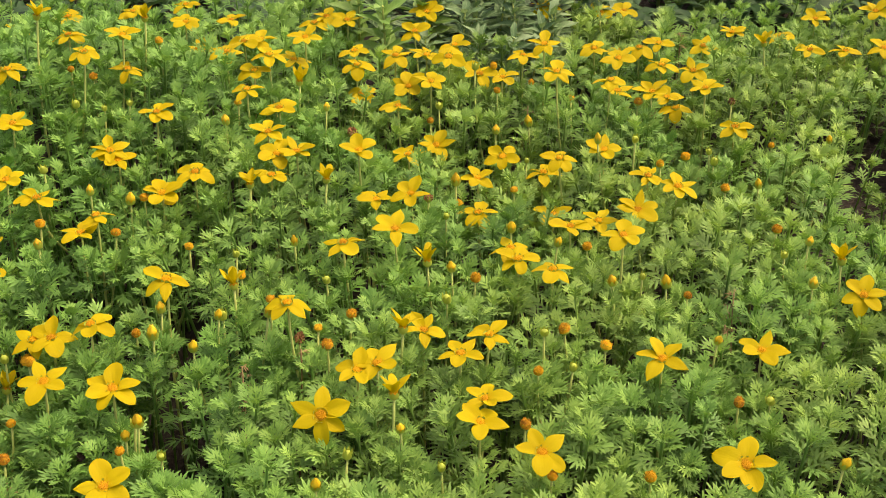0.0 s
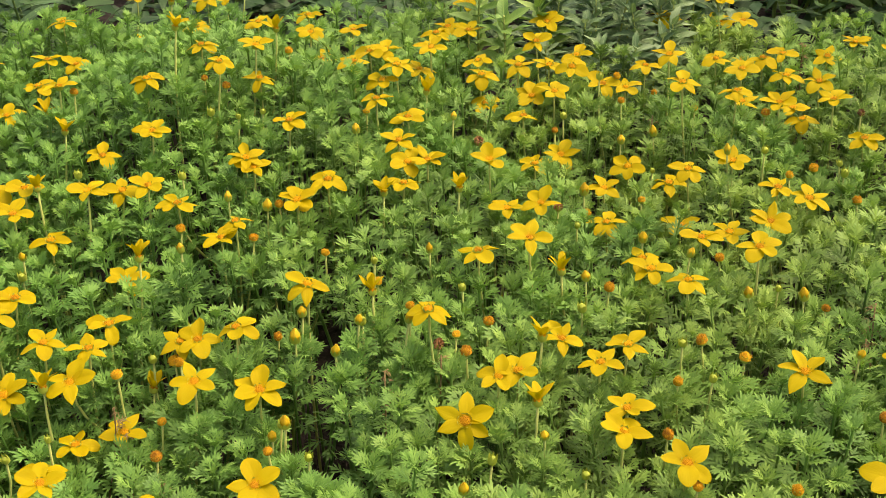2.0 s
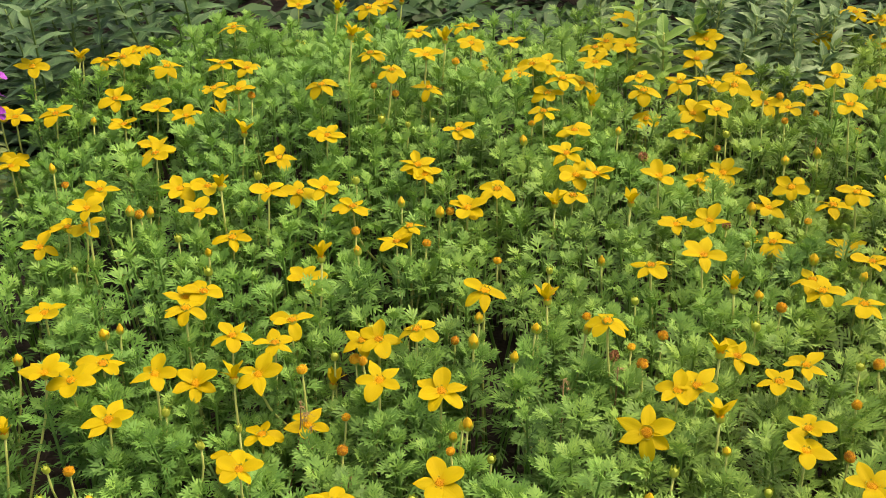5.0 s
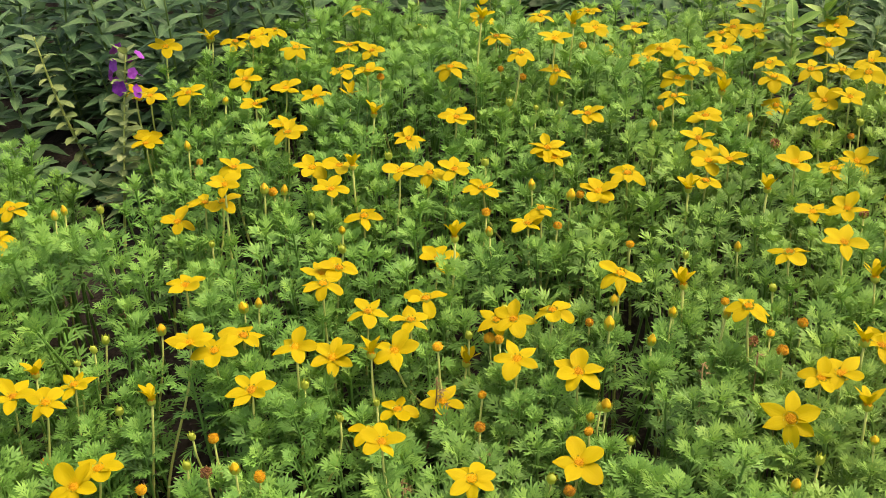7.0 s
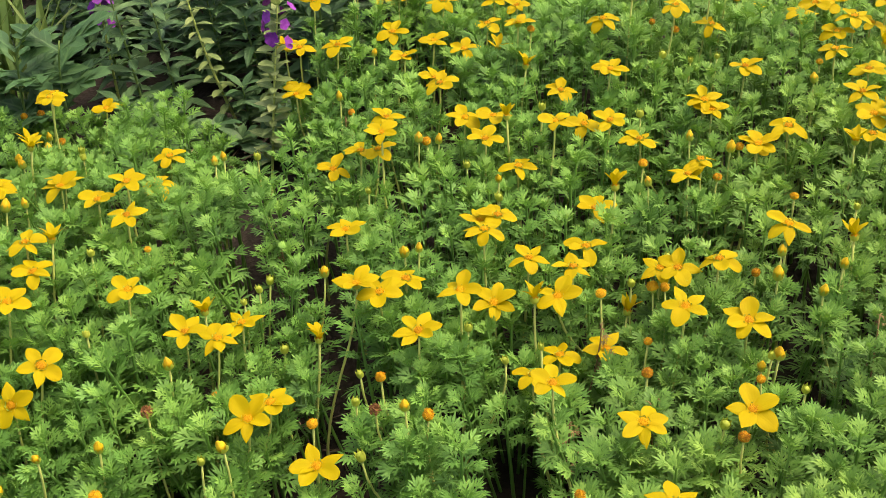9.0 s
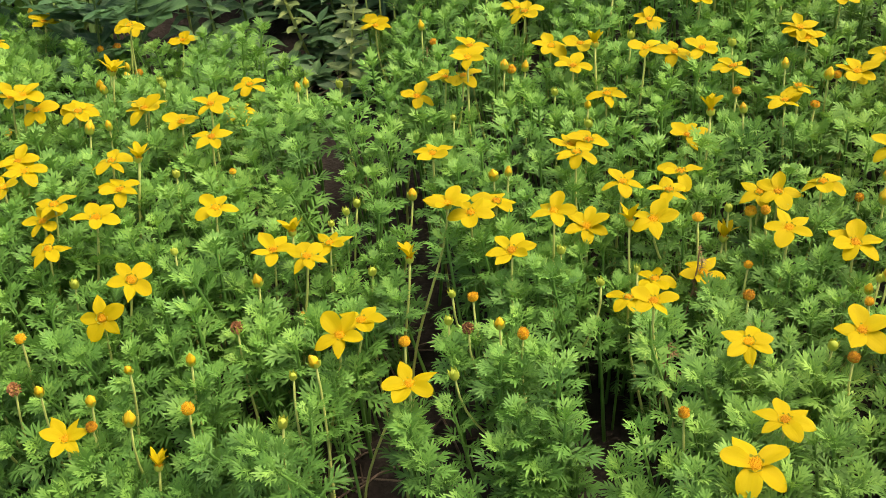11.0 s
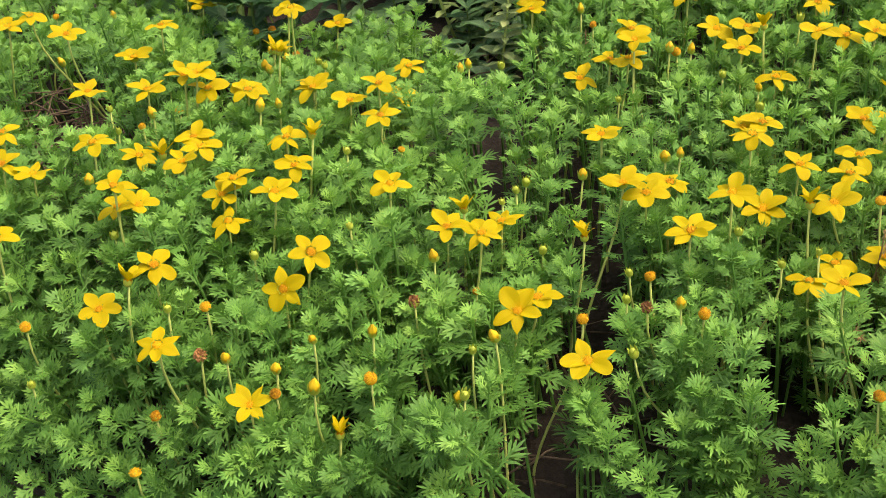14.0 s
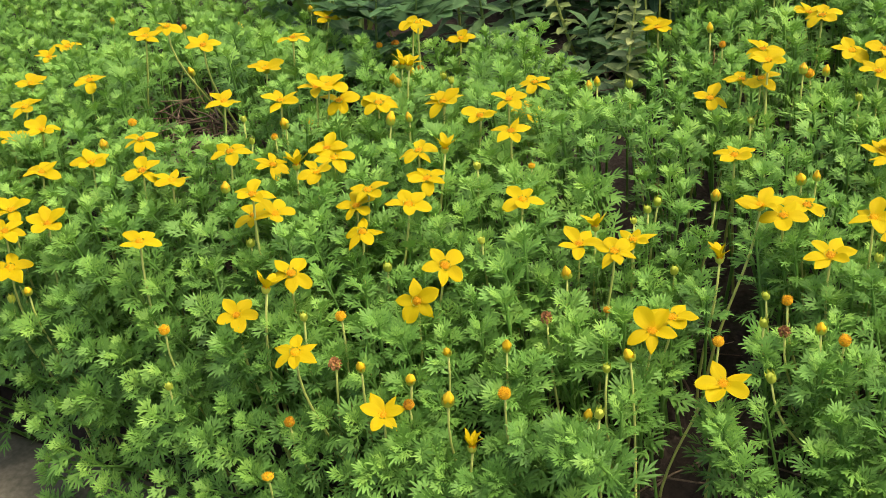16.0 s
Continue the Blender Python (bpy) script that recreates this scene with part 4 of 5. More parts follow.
green_bud(-0.510, 0.460, 0.195)
green_bud(-0.823, 0.446, 0.239)
green_bud(-0.617, 0.561, 0.198)
green_bud(-0.608, 0.757, 0.235)
green_bud(-0.520, 0.798, 0.248)
green_bud(-0.478, 0.758, 0.241)
green_bud(-1.070, 0.589, 0.270)
green_bud(-0.531, 0.523, 0.219)
seed_head(0.055, 1.116, 0.260)
seed_head(0.057, 1.072, 0.253)
seed_head(0.212, 0.951, 0.235)
seed_head(0.014, 0.891, 0.228)
seed_head(0.200, 1.035, 0.259)
seed_head(-0.506, 1.009, 0.292)
seed_head(-0.298, 1.097, 0.298)
seed_head(-0.310, 0.647, 0.243)
seed_head(-0.134, 0.697, 0.264)
seed_head(-0.362, 0.646, 0.230)
seed_head(-0.654, 0.502, 0.192)
withered_head(0.298, 1.042, 0.256)
withered_head(-0.013, 0.870, 0.248)
closed_bud(0.148, 0.943, 0.266)
closed_bud(-0.133, 0.675, 0.267)
closed_bud(-0.229, 0.590, 0.221)
closed_bud(-0.602, 0.628, 0.232)
closed_bud(-0.639, 0.415, 0.155)

# ---- plants behind the bed ----
def leaf_mesh(name, mat, length, width, teeth=0, **shape):
    """A single leaf; teeth: how many points its margin has on each side."""
    verts, faces = blade(length, width, max(6, 2 * teeth), 4, **shape)
    if teeth:
        for i, p in enumerate(verts):
            if i % 5 in (0, 4) and (i // 5) % 2 and i // 5 > 2:
                verts[i] = (p[0], p[1] * 0.84, p[2])
    me = mesh_of(name, verts, faces)
    me.materials.append(mat)
    return me


def lobed_leaf(mat):
    """A deeply cut leaf: five pointed fingers on one stalk."""
    verts, faces = [], []
    for turn, start, size in ((0, 0.46, 0.54), (28, 0.42, 0.44), (-28, 0.44, 0.42), (38, 0.24, 0.42), (-38, 0.22, 0.40)):
        v, f = blade(size, size * 0.40, 6, 2, 0.65, 0.7, 0.25, -0.15, 0.1, 0.58)
        c, s, e = math.cos(radians(turn)), math.sin(radians(turn)), len(verts)
        verts += [(start + p[0] * c - p[1] * s, p[0] * s + p[1] * c, p[2] - start * start * 0.15) for p in v]
        faces += [tuple(i + e for i in q) for q in f]
    v, f = blade(0.72, 0.13, 5, 2, 0.8, 0.5, 0.3, -0.1, 0.0, 0.65)
    e = len(verts)
    verts += v
    faces += [tuple(i + e for i in q) for q in f]
    me = mesh_of("leaf", verts, faces)
    me.materials.append(mat)
    return me


LANCE = [leaf_mesh("leaf", BROAD, 1.0, w, 6, tip=0.9, base=0.3, fold=0.35, arch=a, wave=0.12, widest=0.42) for w, a in ((0.30, -0.22), (0.34, -0.38), (0.26, -0.10))]
OVATE = [leaf_mesh("leaf", PALE, 1.0, w, tip=0.75, base=0.4, fold=0.3, arch=a, wave=0.08, widest=0.5) for w, a in ((0.42, -0.15), (0.46, -0.05), (0.38, -0.25))]
ROUND = [leaf_mesh("leaf", SMOOTH, 1.0, w, tip=0.8, base=0.35, fold=0.35, arch=a, wave=0.1, widest=0.5) for w, a in ((0.34, -0.2), (0.38, -0.05))]
OLIVE = [leaf_mesh("leaf", BROAD, 1.0, w, tip=0.8, base=0.3, fold=0.3, arch=a, wave=0.1, widest=0.5) for w, a in ((0.36, -0.2), (0.40, -0.05))]
GREY = [leaf_mesh("leaf", SAGE, 1.0, w, 5, tip=0.9, base=0.35, fold=0.3, arch=a, wave=0.2, widest=0.5) for w, a in ((0.36, -0.25), (0.44, -0.45), (0.32, 0.0))]
MILKY = [leaf_mesh("leaf", CREAM, 1.0, w, tip=0.75, base=0.4, fold=0.3, arch=a, wave=0.1, widest=0.5) for w, a in ((0.40, -0.1), (0.46, 0.1))]
FINGER = [lobed_leaf(LOBED)]


def stemmed_plant(name, label, category, foot, tip, count, size, leaves, stem_mat, seed, start=0.12, pitch=25, whorl=2, taper=0.55, thick=0.0022, group="", bend=0.02):
    """An upright stem with leaves set in pairs, each pair turned against the last."""
    rng = random.Random(seed)
    a, d = Vector(foot), Vector(tip)
    top = thing(name, *foot, label, category, group)
    way = d - a
    mid = a + way * 0.5 + Vector((rng.uniform(-bend, bend), rng.uniform(-bend, bend), 0))
    at = lambda t: a * (1 - t) ** 2 + mid * 2 * t * (1 - t) + d * t * t
    steps = [at(i / 10) - a for i in range(11)]
    me = mesh_of("stem", *tube(steps, [thick * (1.2 - 0.7 * i / 10) for i in range(11)], 6))
    me.materials.append(stem_mat)
    part("stem", me, None, top)
    pairs = max(1, count // whorl)
    for i in range(pairs):
        t = start + (1 - start) * (i + 0.5) / pairs
        for k in range(whorl):
            turn = 360 / whorl * k + (i % 2) * 180 / whorl + rng.uniform(-18, 18)
            s = size * (1 - (1 - taper) * t) * rng.uniform(0.82, 1.12)
            up = pitch + 35 * max(0.0, t - 0.75) * 4 * 0.6 + rng.uniform(-14, 14)
            m = Matrix.Translation(at(t) - a) @ Matrix.Rotation(radians(turn), 4, "Z") @ Matrix.Rotation(radians(-up), 4, "Y") @ Matrix.Rotation(radians(rng.uniform(-20, 20)), 4, "X") @ Matrix.Scale(s, 4)
            part("leaf", rng.choice(leaves), None, top, m)
    return top, at


def floret(mat):
    """A small two-lipped blossom of five rounded lobes."""
    verts, faces = [], []
    for k in range(5):
        v, f = blade(1.0, 0.95, 4, 3, 0.5, 0.5, 0.15, 0.1, 0.15, 0.6)
        t, e = 2 * math.pi * k / 5, len(verts)
        verts += [(p[0] * math.cos(t) - p[1] * math.sin(t), p[0] * math.sin(t) + p[1] * math.cos(t), p[2]) for p in v]
        faces += [tuple(i + e for i in q) for q in f]
    me = mesh_of("blossom", verts, faces)
    me.materials.append(mat)
    return me


BLOSSOM = floret(PURPLE)


def spike(top, at, a, low, count, size, seed, out=1.5):
    rng = random.Random(seed)
    for i in range(count):
        t = low + (1 - low) * (i + 0.5) / count
        turn = i * 137.5
        m = Matrix.Translation(at(t) - a) @ Matrix.Rotation(radians(turn), 4, "Z") @ Matrix.Translation((size * out, 0, 0)) @ Matrix.Rotation(radians(68 + rng.uniform(-20, 20)), 4, "Y") @ Matrix.Scale(size * rng.uniform(0.8, 1.15), 4)
        part("blossom", BLOSSOM, None, top, m, "purple five-lobed blossom")


def ground_at(x, y):
    return soil_height(x, y) - 0.005


# the purple-flowered plant at the bed's rear edge, and one further back
foot = (-0.800, 0.900, ground_at(-0.800, 0.900))
top, at = stemmed_plant("purple_flower_plant", "upright plant with cream-green leaves and purple blossoms at its top", "plant", foot, (-0.786, 0.980, 0.326), 60, 0.029, MILKY, STALK, 3, 0.22, 8, 3, 0.70, 0.0016, bend=0.006)
spike(top, at, Vector(foot), 0.80, 10, 0.0085, 5, 1.75)
foot = (-1.070, 1.030, ground_at(-1.070, 1.030))
top, at = stemmed_plant("purple_flower_plant", "dark upright plant with a hanging spike of deep purple blossoms", "plant", foot, (-1.058, 1.040, 0.338), 18, 0.040, LANCE, STALK, 9, 0.1, 20, 2, 0.5, 0.0018)
spike(top, at, Vector(foot), 0.66, 22, 0.0075, 12)
foot = (-1.02, 1.30, ground_at(-1.02, 1.30))
top, at = stemmed_plant("purple_flower_plant", "dark upright plant with a spike of purple blossoms in the shade", "plant", foot, (-1.05, 1.33, 0.40), 30, 0.045, LANCE, STALK, 4, 0.1, 20, 2, 0.5, 0.0018)
spike(top, at, Vector(foot), 0.72, 14, 0.007, 6)
# the ladder-leaved stem
stemmed_plant("ladder_leaved_plant", "pale green stem with small leaves in ladder-like pairs", "plant", (-0.905, 1.045, ground_at(-0.905, 1.045)), (-0.962, 1.075, 0.292), 34, 0.026, OVATE, STALK, 7, 0.15, 4, 2, 0.8, 0.0019, bend=0.016)
stemmed_plant("ladder_leaved_plant", "pale green stem with small leaves in ladder-like pairs", "plant", (-0.862, 1.02, ground_at(-0.862, 1.02)), (-0.855, 1.06, 0.20), 24, 0.028, OVATE, STALK, 8, 0.15, 5, 2, 0.7, 0.0015, bend=0.01)

rng = random.Random(21)
# broad-leaved plants in the shade behind
for i in range(48):
    x = -1.40 + 0.75 * rng.random() if i < 34 else -1.9 + 2.1 * rng.random()
    y = 1.13 + 0.28 * rng.random() if i < 34 else 1.42 + 0.5 * rng.random()
    h = 0.26 + 0.14 * rng.random()
    stemmed_plant("broad_leaved_plant", "dark green leafy plant with lance-shaped leaves in shade", "plant", (x, y, ground_at(x, y)), (x + rng.uniform(-0.05, 0.05), y + rng.uniform(-0.06, 0.04), h), 36, 0.062, LANCE, GRASS, 100 + i, 0.05, 18, 3, 0.7, 0.002, "dark leafy plants")
for i, (x, y, h, s) in enumerate(((-1.075, 0.945, 0.285, 0.085), (-1.135, 0.935, 0.285, 0.09), (-1.175, 0.965, 0.25, 0.085), (-1.24, 0.985, 0.26, 0.09))):
    stemmed_plant("lobed_leaved_plant", "fresh green plant with deeply lobed leaves behind the flowers", "plant", (x, y, ground_at(x, y)), (x + rng.uniform(-0.03, 0.03), y - 0.01, h), 10, s * 1.25, FINGER, GRASS, 200 + i, 0.25, 22, 2, 0.75, 0.0019, "lobed-leaved plants")
for i, (x, y, h) in enumerate(((-1.020, 1.010, 0.33), (-1.000, 1.065, 0.31), (-1.10, 1.09, 0.29), (-0.90, 1.12, 0.24), (-0.83, 1.13, 0.26), (-0.77, 1.12, 0.25), (-0.96, 1.13, 0.27))):
    stemmed_plant("broad_leaved_plant", "dark green leafy plant with lance-shaped leaves in shade", "plant", (x, y, ground_at(x, y)), (x + rng.uniform(-0.02, 0.02), y, h), 36, 0.052, LANCE, GRASS, 250 + i, 0.1, 14, 3, 0.75, 0.0018, "dark leafy plants")
for i, (x, y, h) in enumerate(((-0.925, 1.01, 0.15), (-0.88, 1.0, 0.14), (-0.855, 1.045, 0.16), (-0.965, 1.03, 0.16), (-0.835, 0.985, 0.13), (-0.90, 1.06, 0.18), (-0.81, 1.03, 0.17), (-1.04, 0.955, 0.17), (-1.0, 0.945, 0.16), (-0.965, 0.955, 0.17), (-1.09, 0.93, 0.18), (-1.14, 0.92, 0.19), (-1.02, 0.985, 0.19), (-0.985, 0.99, 0.18), (-1.19, 0.94, 0.18), (-0.94, 0.985, 0.16))):
    stemmed_plant("low_leafy_plant", "low olive-green leafy plant at the foot of taller stems", "plant", (x, y, ground_at(x, y)), (x + rng.uniform(-0.02, 0.02), y - 0.015, h), 22, 0.042, OLIVE, GRASS, 280 + i, 0.15, 14, 2, 0.8, 0.0015, "low leafy plants")
for i, (x, y, h) in enumerate(((-0.07, 1.235, 0.280), (-0.10, 1.275, 0.295), (-0.03, 1.28, 0.275))):
    stemmed_plant("rosette_plant", "plant with a rosette of smooth pale green leaves", "plant", (x, y, ground_at(x, y)), (x, y, h), 28, 0.044, ROUND, STALK, 300 + i, 0.35, 25, 2, 0.8, 0.0022, "rosette plants")
for i, (x, y, h) in enumerate(((0.070, 1.205, 0.262), (0.02, 1.255, 0.270), (0.09, 1.25, 0.268), (0.0, 1.30, 0.30), (0.075, 1.30, 0.30), (0.14, 1.30, 0.28), (0.05, 1.36, 0.31), (0.12, 1.37, 0.30), (-0.04, 1.36, 0.30), (0.18, 1.36, 0.27), (0.045, 1.235, 0.255), (0.11, 1.22, 0.255), (-0.005, 1.24, 0.25), (0.125, 1.27, 0.265), (0.05, 1.275, 0.29), (-0.035, 1.31, 0.29), (0.10, 1.33, 0.30), (0.02, 1.33, 0.30), (0.16, 1.32, 0.28), (-0.08, 1.33, 0.29), (-0.13, 1.35, 0.28), (0.21, 1.41, 0.28))):
    stemmed_plant("sage_plant", "silvery grey-green sage-like plant with narrow leaves", "plant", (x, y, ground_at(x, y)), (x + rng.uniform(-0.03, 0.03), y + rng.uniform(-0.03, 0.03), h), 45, 0.042, GREY, STALK, 400 + i, 0.2, 26, 2, 0.6, 0.0016, "grey sage plants")


def twigs(name, label, places, seed, count, spread, low, high, uprights=0):
    """Thin dry twigs lying across bare soil."""
    rng = random.Random(seed)
    for cx, cy in places:
        top = thing(name, cx, cy, ground_at(cx, cy), label, "dry twigs")
        for i in range(count):
            a = rng.uniform(0, math.pi)
            p = Vector((rng.uniform(-spread, spread), rng.uniform(-spread, spread), rng.uniform(low, high)))
            d = Vector((math.cos(a), math.sin(a), rng.uniform(-0.25, 0.25))) * rng.uniform(0.03, 0.07)
            path = [p - d, p - d * 0.3 + Vector((0, 0, 0.004)), p + d * 0.3, p + d]
            me = mesh_of("twig", *tube(path, [0.0012, 0.001, 0.0009, 0.0005], 4))
            me.materials.append(TWIG)
            part("twig", me, None, top)
        for i in range(uprights):
            a, r = rng.uniform(0, 6.3), rng.uniform(0.2, 0.8) * spread
            foot, tip = Vector((r * math.cos(a), r * math.sin(a), -0.004)), Vector((r * 1.4 * math.cos(a + 0.3), r * 1.4 * math.sin(a + 0.3), high * rng.uniform(0.85, 1.05)))
            me = mesh_of("twig", *tube([foot, foot.lerp(tip, 0.5) + Vector((0.004, -0.003, 0)), tip], [0.0018, 0.0015, 0.0009], 5))
            me.materials.append(TWIG)
            part("twig", me, None, top)


twigs("dry_twigs", "thin brown dry twigs in a bare gap of the bed", [(-1.185, 0.635), (-1.225, 0.675), (-1.275, 0.72)], 31, 40, 0.042, 0.01, 0.105, 5)
twigs("dry_twigs", "thin brown dry twigs on dark soil between plants", [(-0.555, 0.47), (-0.60, 0.55), (-0.88, 0.98)], 32, 12, 0.05, 0.002, 0.02)


def straw(x, y, count, seed):
    """Dry grass blades that stand and lie at the bed's edge."""
    rng = random.Random(seed)
    top = thing("dry_straw", x, y, -0.004, "thin dry straw blades at the paving's edge", "dry grass", "dry straw")
    for i in range(count):
        v, f = blade(1.0, 0.05, 5, 2, 1.0, 1.0, 0.5, rng.uniform(-0.3, 0.1), 0.0, 0.3)
        me = mesh_of("straw_blade", v, f)
        me.materials.append(DRY)
        m = Matrix.Translation((rng.uniform(-0.012, 0.012), rng.uniform(-0.006, 0.006), 0.001)) @ Matrix.Rotation(rng.uniform(0, 6.28), 4, "Z") @ Matrix.Rotation(-rng.uniform(0.05, 1.3), 4, "Y") @ Matrix.Scale(rng.uniform(0.025, 0.045), 4)
        part("straw_blade", me, None, top, m)


straw(-1.100, 0.335, 6, 1)
straw(-1.065, 0.345, 4, 2)
straw(-1.175, 0.330, 5, 3)
straw(-0.545, 0.405, 5, 4)
straw(-0.500, 0.370, 4, 5)


# ---- grass and the dark hedge further back ----
def joined(name, verts, tris, mat, label, category, age=None, dry=None):
    me = bpy.data.meshes.new(name)
    me.vertices.add(len(verts))
    me.vertices.foreach_set("co", np.ascontiguousarray(verts, dtype=np.float32).ravel())
    me.loops.add(tris.size)
    me.loops.foreach_set("vertex_index", np.ascontiguousarray(tris, dtype=np.int32).ravel())
    me.polygons.add(len(tris))
    me.polygons.foreach_set("loop_start", np.arange(0, tris.size, 3, dtype=np.int32))
    if age is not None:
        me.attributes.new("age", "FLOAT", "POINT").data.foreach_set("value", np.ascontiguousarray(age, dtype=np.float32))
    if dry is not None:
        me.attributes.new("dry", "FLOAT", "POINT").data.foreach_set("value", np.ascontiguousarray(dry, dtype=np.float32))
    me.update(calc_edges=True)
    me.materials.append(mat)
    ob = new(name, me)
    return tagged(ob, label, category, kind="stuff")


def turned(r, lean, azimuth, spin):
    """Rotation matrices, one a row: spin about z, then lean towards an azimuth."""
    def about_z(a):
        z = np.zeros((len(a), 3, 3))
        z[:, 0, 0] = z[:, 1, 1] = np.cos(a)
        z[:, 0, 1], z[:, 1, 0], z[:, 2, 2] = -np.sin(a), np.sin(a), 1
        return z
    y = np.zeros((len(lean), 3, 3))
    y[:, 0, 0] = y[:, 2, 2] = np.cos(lean)
    y[:, 0, 2], y[:, 2, 0], y[:, 1, 1] = np.sin(lean), -np.sin(lean), 1
    return about_z(azimuth) @ y @ about_z(spin - azimuth)


def scatter(kinds, which, turns, places, sizes):
    """Copies of small meshes, turned, scaled and moved, as one mesh's arrays."""
    V, T, A, e = [], [], [], 0
    for k, (verts, tris, age) in enumerate(kinds):
        pick = np.nonzero(which == k)[0]
        if not len(pick):
            continue
        v = np.einsum("nij,vj->nvi", turns[pick], verts) * sizes[pick][:, None, None] + places[pick][:, None, :]
        t = tris[None] + (np.arange(len(pick)) * len(verts))[:, None, None] + e
        V.append(v.reshape(-1, 3))
        T.append(t.reshape(-1, 3))
        A.append(np.tile(age, len(pick)))
        e += len(pick) * len(verts)
    return np.concatenate(V), np.concatenate(T), np.concatenate(A)


dice = np.random.RandomState(3)
v, f = blade(1.0, 0.36, 2, 2, 0.9, 0.4, 0.3, -0.2, 0.0, 0.45)
tri = np.array([q for a in f for q in ((a[0], a[1], a[2]), (a[0], a[2], a[3]))])
kinds = [(np.array(v), tri, np.zeros(len(v)))]
count = 21000
hx, hy = dice.uniform(-2.6, 1.6, count), dice.uniform(1.75, 2.7, count)
hx[:9000], hy[:9000] = dice.uniform(-1.75, 1.0, 9000), dice.uniform(1.14, 1.8, 9000)
hy[:9000] = np.where(hx[:9000] > -0.6, 1.40 + (hy[:9000] - 1.14) * 0.65, hy[:9000])
wavy = np.array([0.09 * soft_noise(x, y, 5, 3.0) + 0.12 * soft_noise(x, y, 2.2, 6.0) for x, y in zip(hx, hy)])
hy = hy + 2 * wavy * (hy > 1.8)
hz = dice.uniform(0.0, 1.0, count) ** 0.7 * (0.26 + 0.10 * (hy - 1.7) + wavy)
hz[9000:] += 0.06
hz[:9000] = 0.08 + dice.uniform(0.0, 1.0, 9000) * (0.13 + 0.5 * wavy[:9000])
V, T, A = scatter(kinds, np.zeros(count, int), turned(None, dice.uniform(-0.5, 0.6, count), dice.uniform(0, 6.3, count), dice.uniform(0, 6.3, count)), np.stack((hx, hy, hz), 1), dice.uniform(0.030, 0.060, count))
joined("hedge_foliage", V, T, SHADE, "dense background leaves, coloured dark green to stand for the shade there", "foliage")
v, f = blade(1.0, 0.022, 5, 2, 1.0, 1.0, 0.5, -0.25, 0.0, 0.3)
v = [(0.25 * p[0] - p[2] * 0.9, p[1], p[0] + p[2] * 0.3) for p in v]
tri = np.array([q for a in f for q in ((a[0], a[1], a[2]), (a[0], a[2], a[3]))])
count = 500
gx, gy = dice.uniform(0.30, 0.95, count), dice.uniform(1.5, 2.0, count)
gx[:60], gy[:60] = dice.uniform(-1.36, -1.2, 60), dice.uniform(1.0, 1.15, 60)
V, T, A = scatter([(np.array(v), tri, np.zeros(len(v)))], np.zeros(count, int), turned(None, dice.uniform(0, 0.35, count), dice.uniform(0, 6.3, count), dice.uniform(0, 6.3, count)), np.stack((gx, gy, np.array([ground_at(x, y) for x, y in zip(gx, gy)])), 1), dice.uniform(0.18, 0.34, count))
joined("grass", V, T, GRASS, "thin upright grass blades behind the flowers", "grass")


# ---- the feathery foliage ----
def feather(rng, length, broad, plain=False):
    """A cut leaf along +x: a winged stalk with two pairs of lobed segments and a three-lobed end, all blunt."""
    verts, tris = [], []
    arch = rng.uniform(-0.05, 0.38)

    def lobe(p, a, size, wide, foot=0.6):
        c, s, e = math.cos(a), math.sin(a), len(verts)
        dip = rng.uniform(-0.05, 0.22)
        ends = ((1.0, 0.0),) if plain else ((0.98, -wide * 0.36), (0.98, wide * 0.36))
        for u, w in ((0.0, -wide * foot), (0.0, wide * foot), (0.6, -wide), (0.6, wide), *ends):
            x, y = p[0] + u * size * c - w * s, p[1] + u * size * s + w * c
            verts.append((x, y, -arch * x * x / length - dip * u * u * size + 0.35 * abs(w) * (u > 0.3)))
        tris.extend(((e, e + 1, e + 3), (e, e + 3, e + 2), (e + 2, e + 3, e + 4)) + (() if plain else ((e + 3, e + 5, e + 4),)))

    wide = length * 0.037 * broad
    lobe((0, 0), 0.0, length * 0.72, wide * 0.85, 0.55)
    for u, a, s, side_lobes in ((0.30, 52, 0.36, 1), (0.48, 40, 0.47, 2)):
        for side in (1, -1):
            turn = side * radians(a + rng.uniform(-8, 8))
            size = s * length * rng.uniform(0.86, 1.14)
            lobe((u * length, 0), turn, size, wide * rng.uniform(0.85, 1.1))
            if plain:
                continue
            q = (u * length + math.cos(turn) * size * 0.42, math.sin(turn) * size * 0.42)
            lobe(q, turn - side * radians(33 + rng.uniform(-6, 6)), size * 0.54, wide * 0.85)
            if side_lobes > 1:
                lobe(q, turn + side * radians(36 + rng.uniform(-6, 6)), size * 0.48, wide * 0.8)
    q = (length * 0.62, 0)
    lobe(q, rng.uniform(-0.1, 0.1), length * 0.42, wide)
    for side in (1, -1):
        lobe(q, side * radians(31 + rng.uniform(-6, 6)), length * 0.32, wide * 0.9)
    return np.array(verts), np.array(tris)


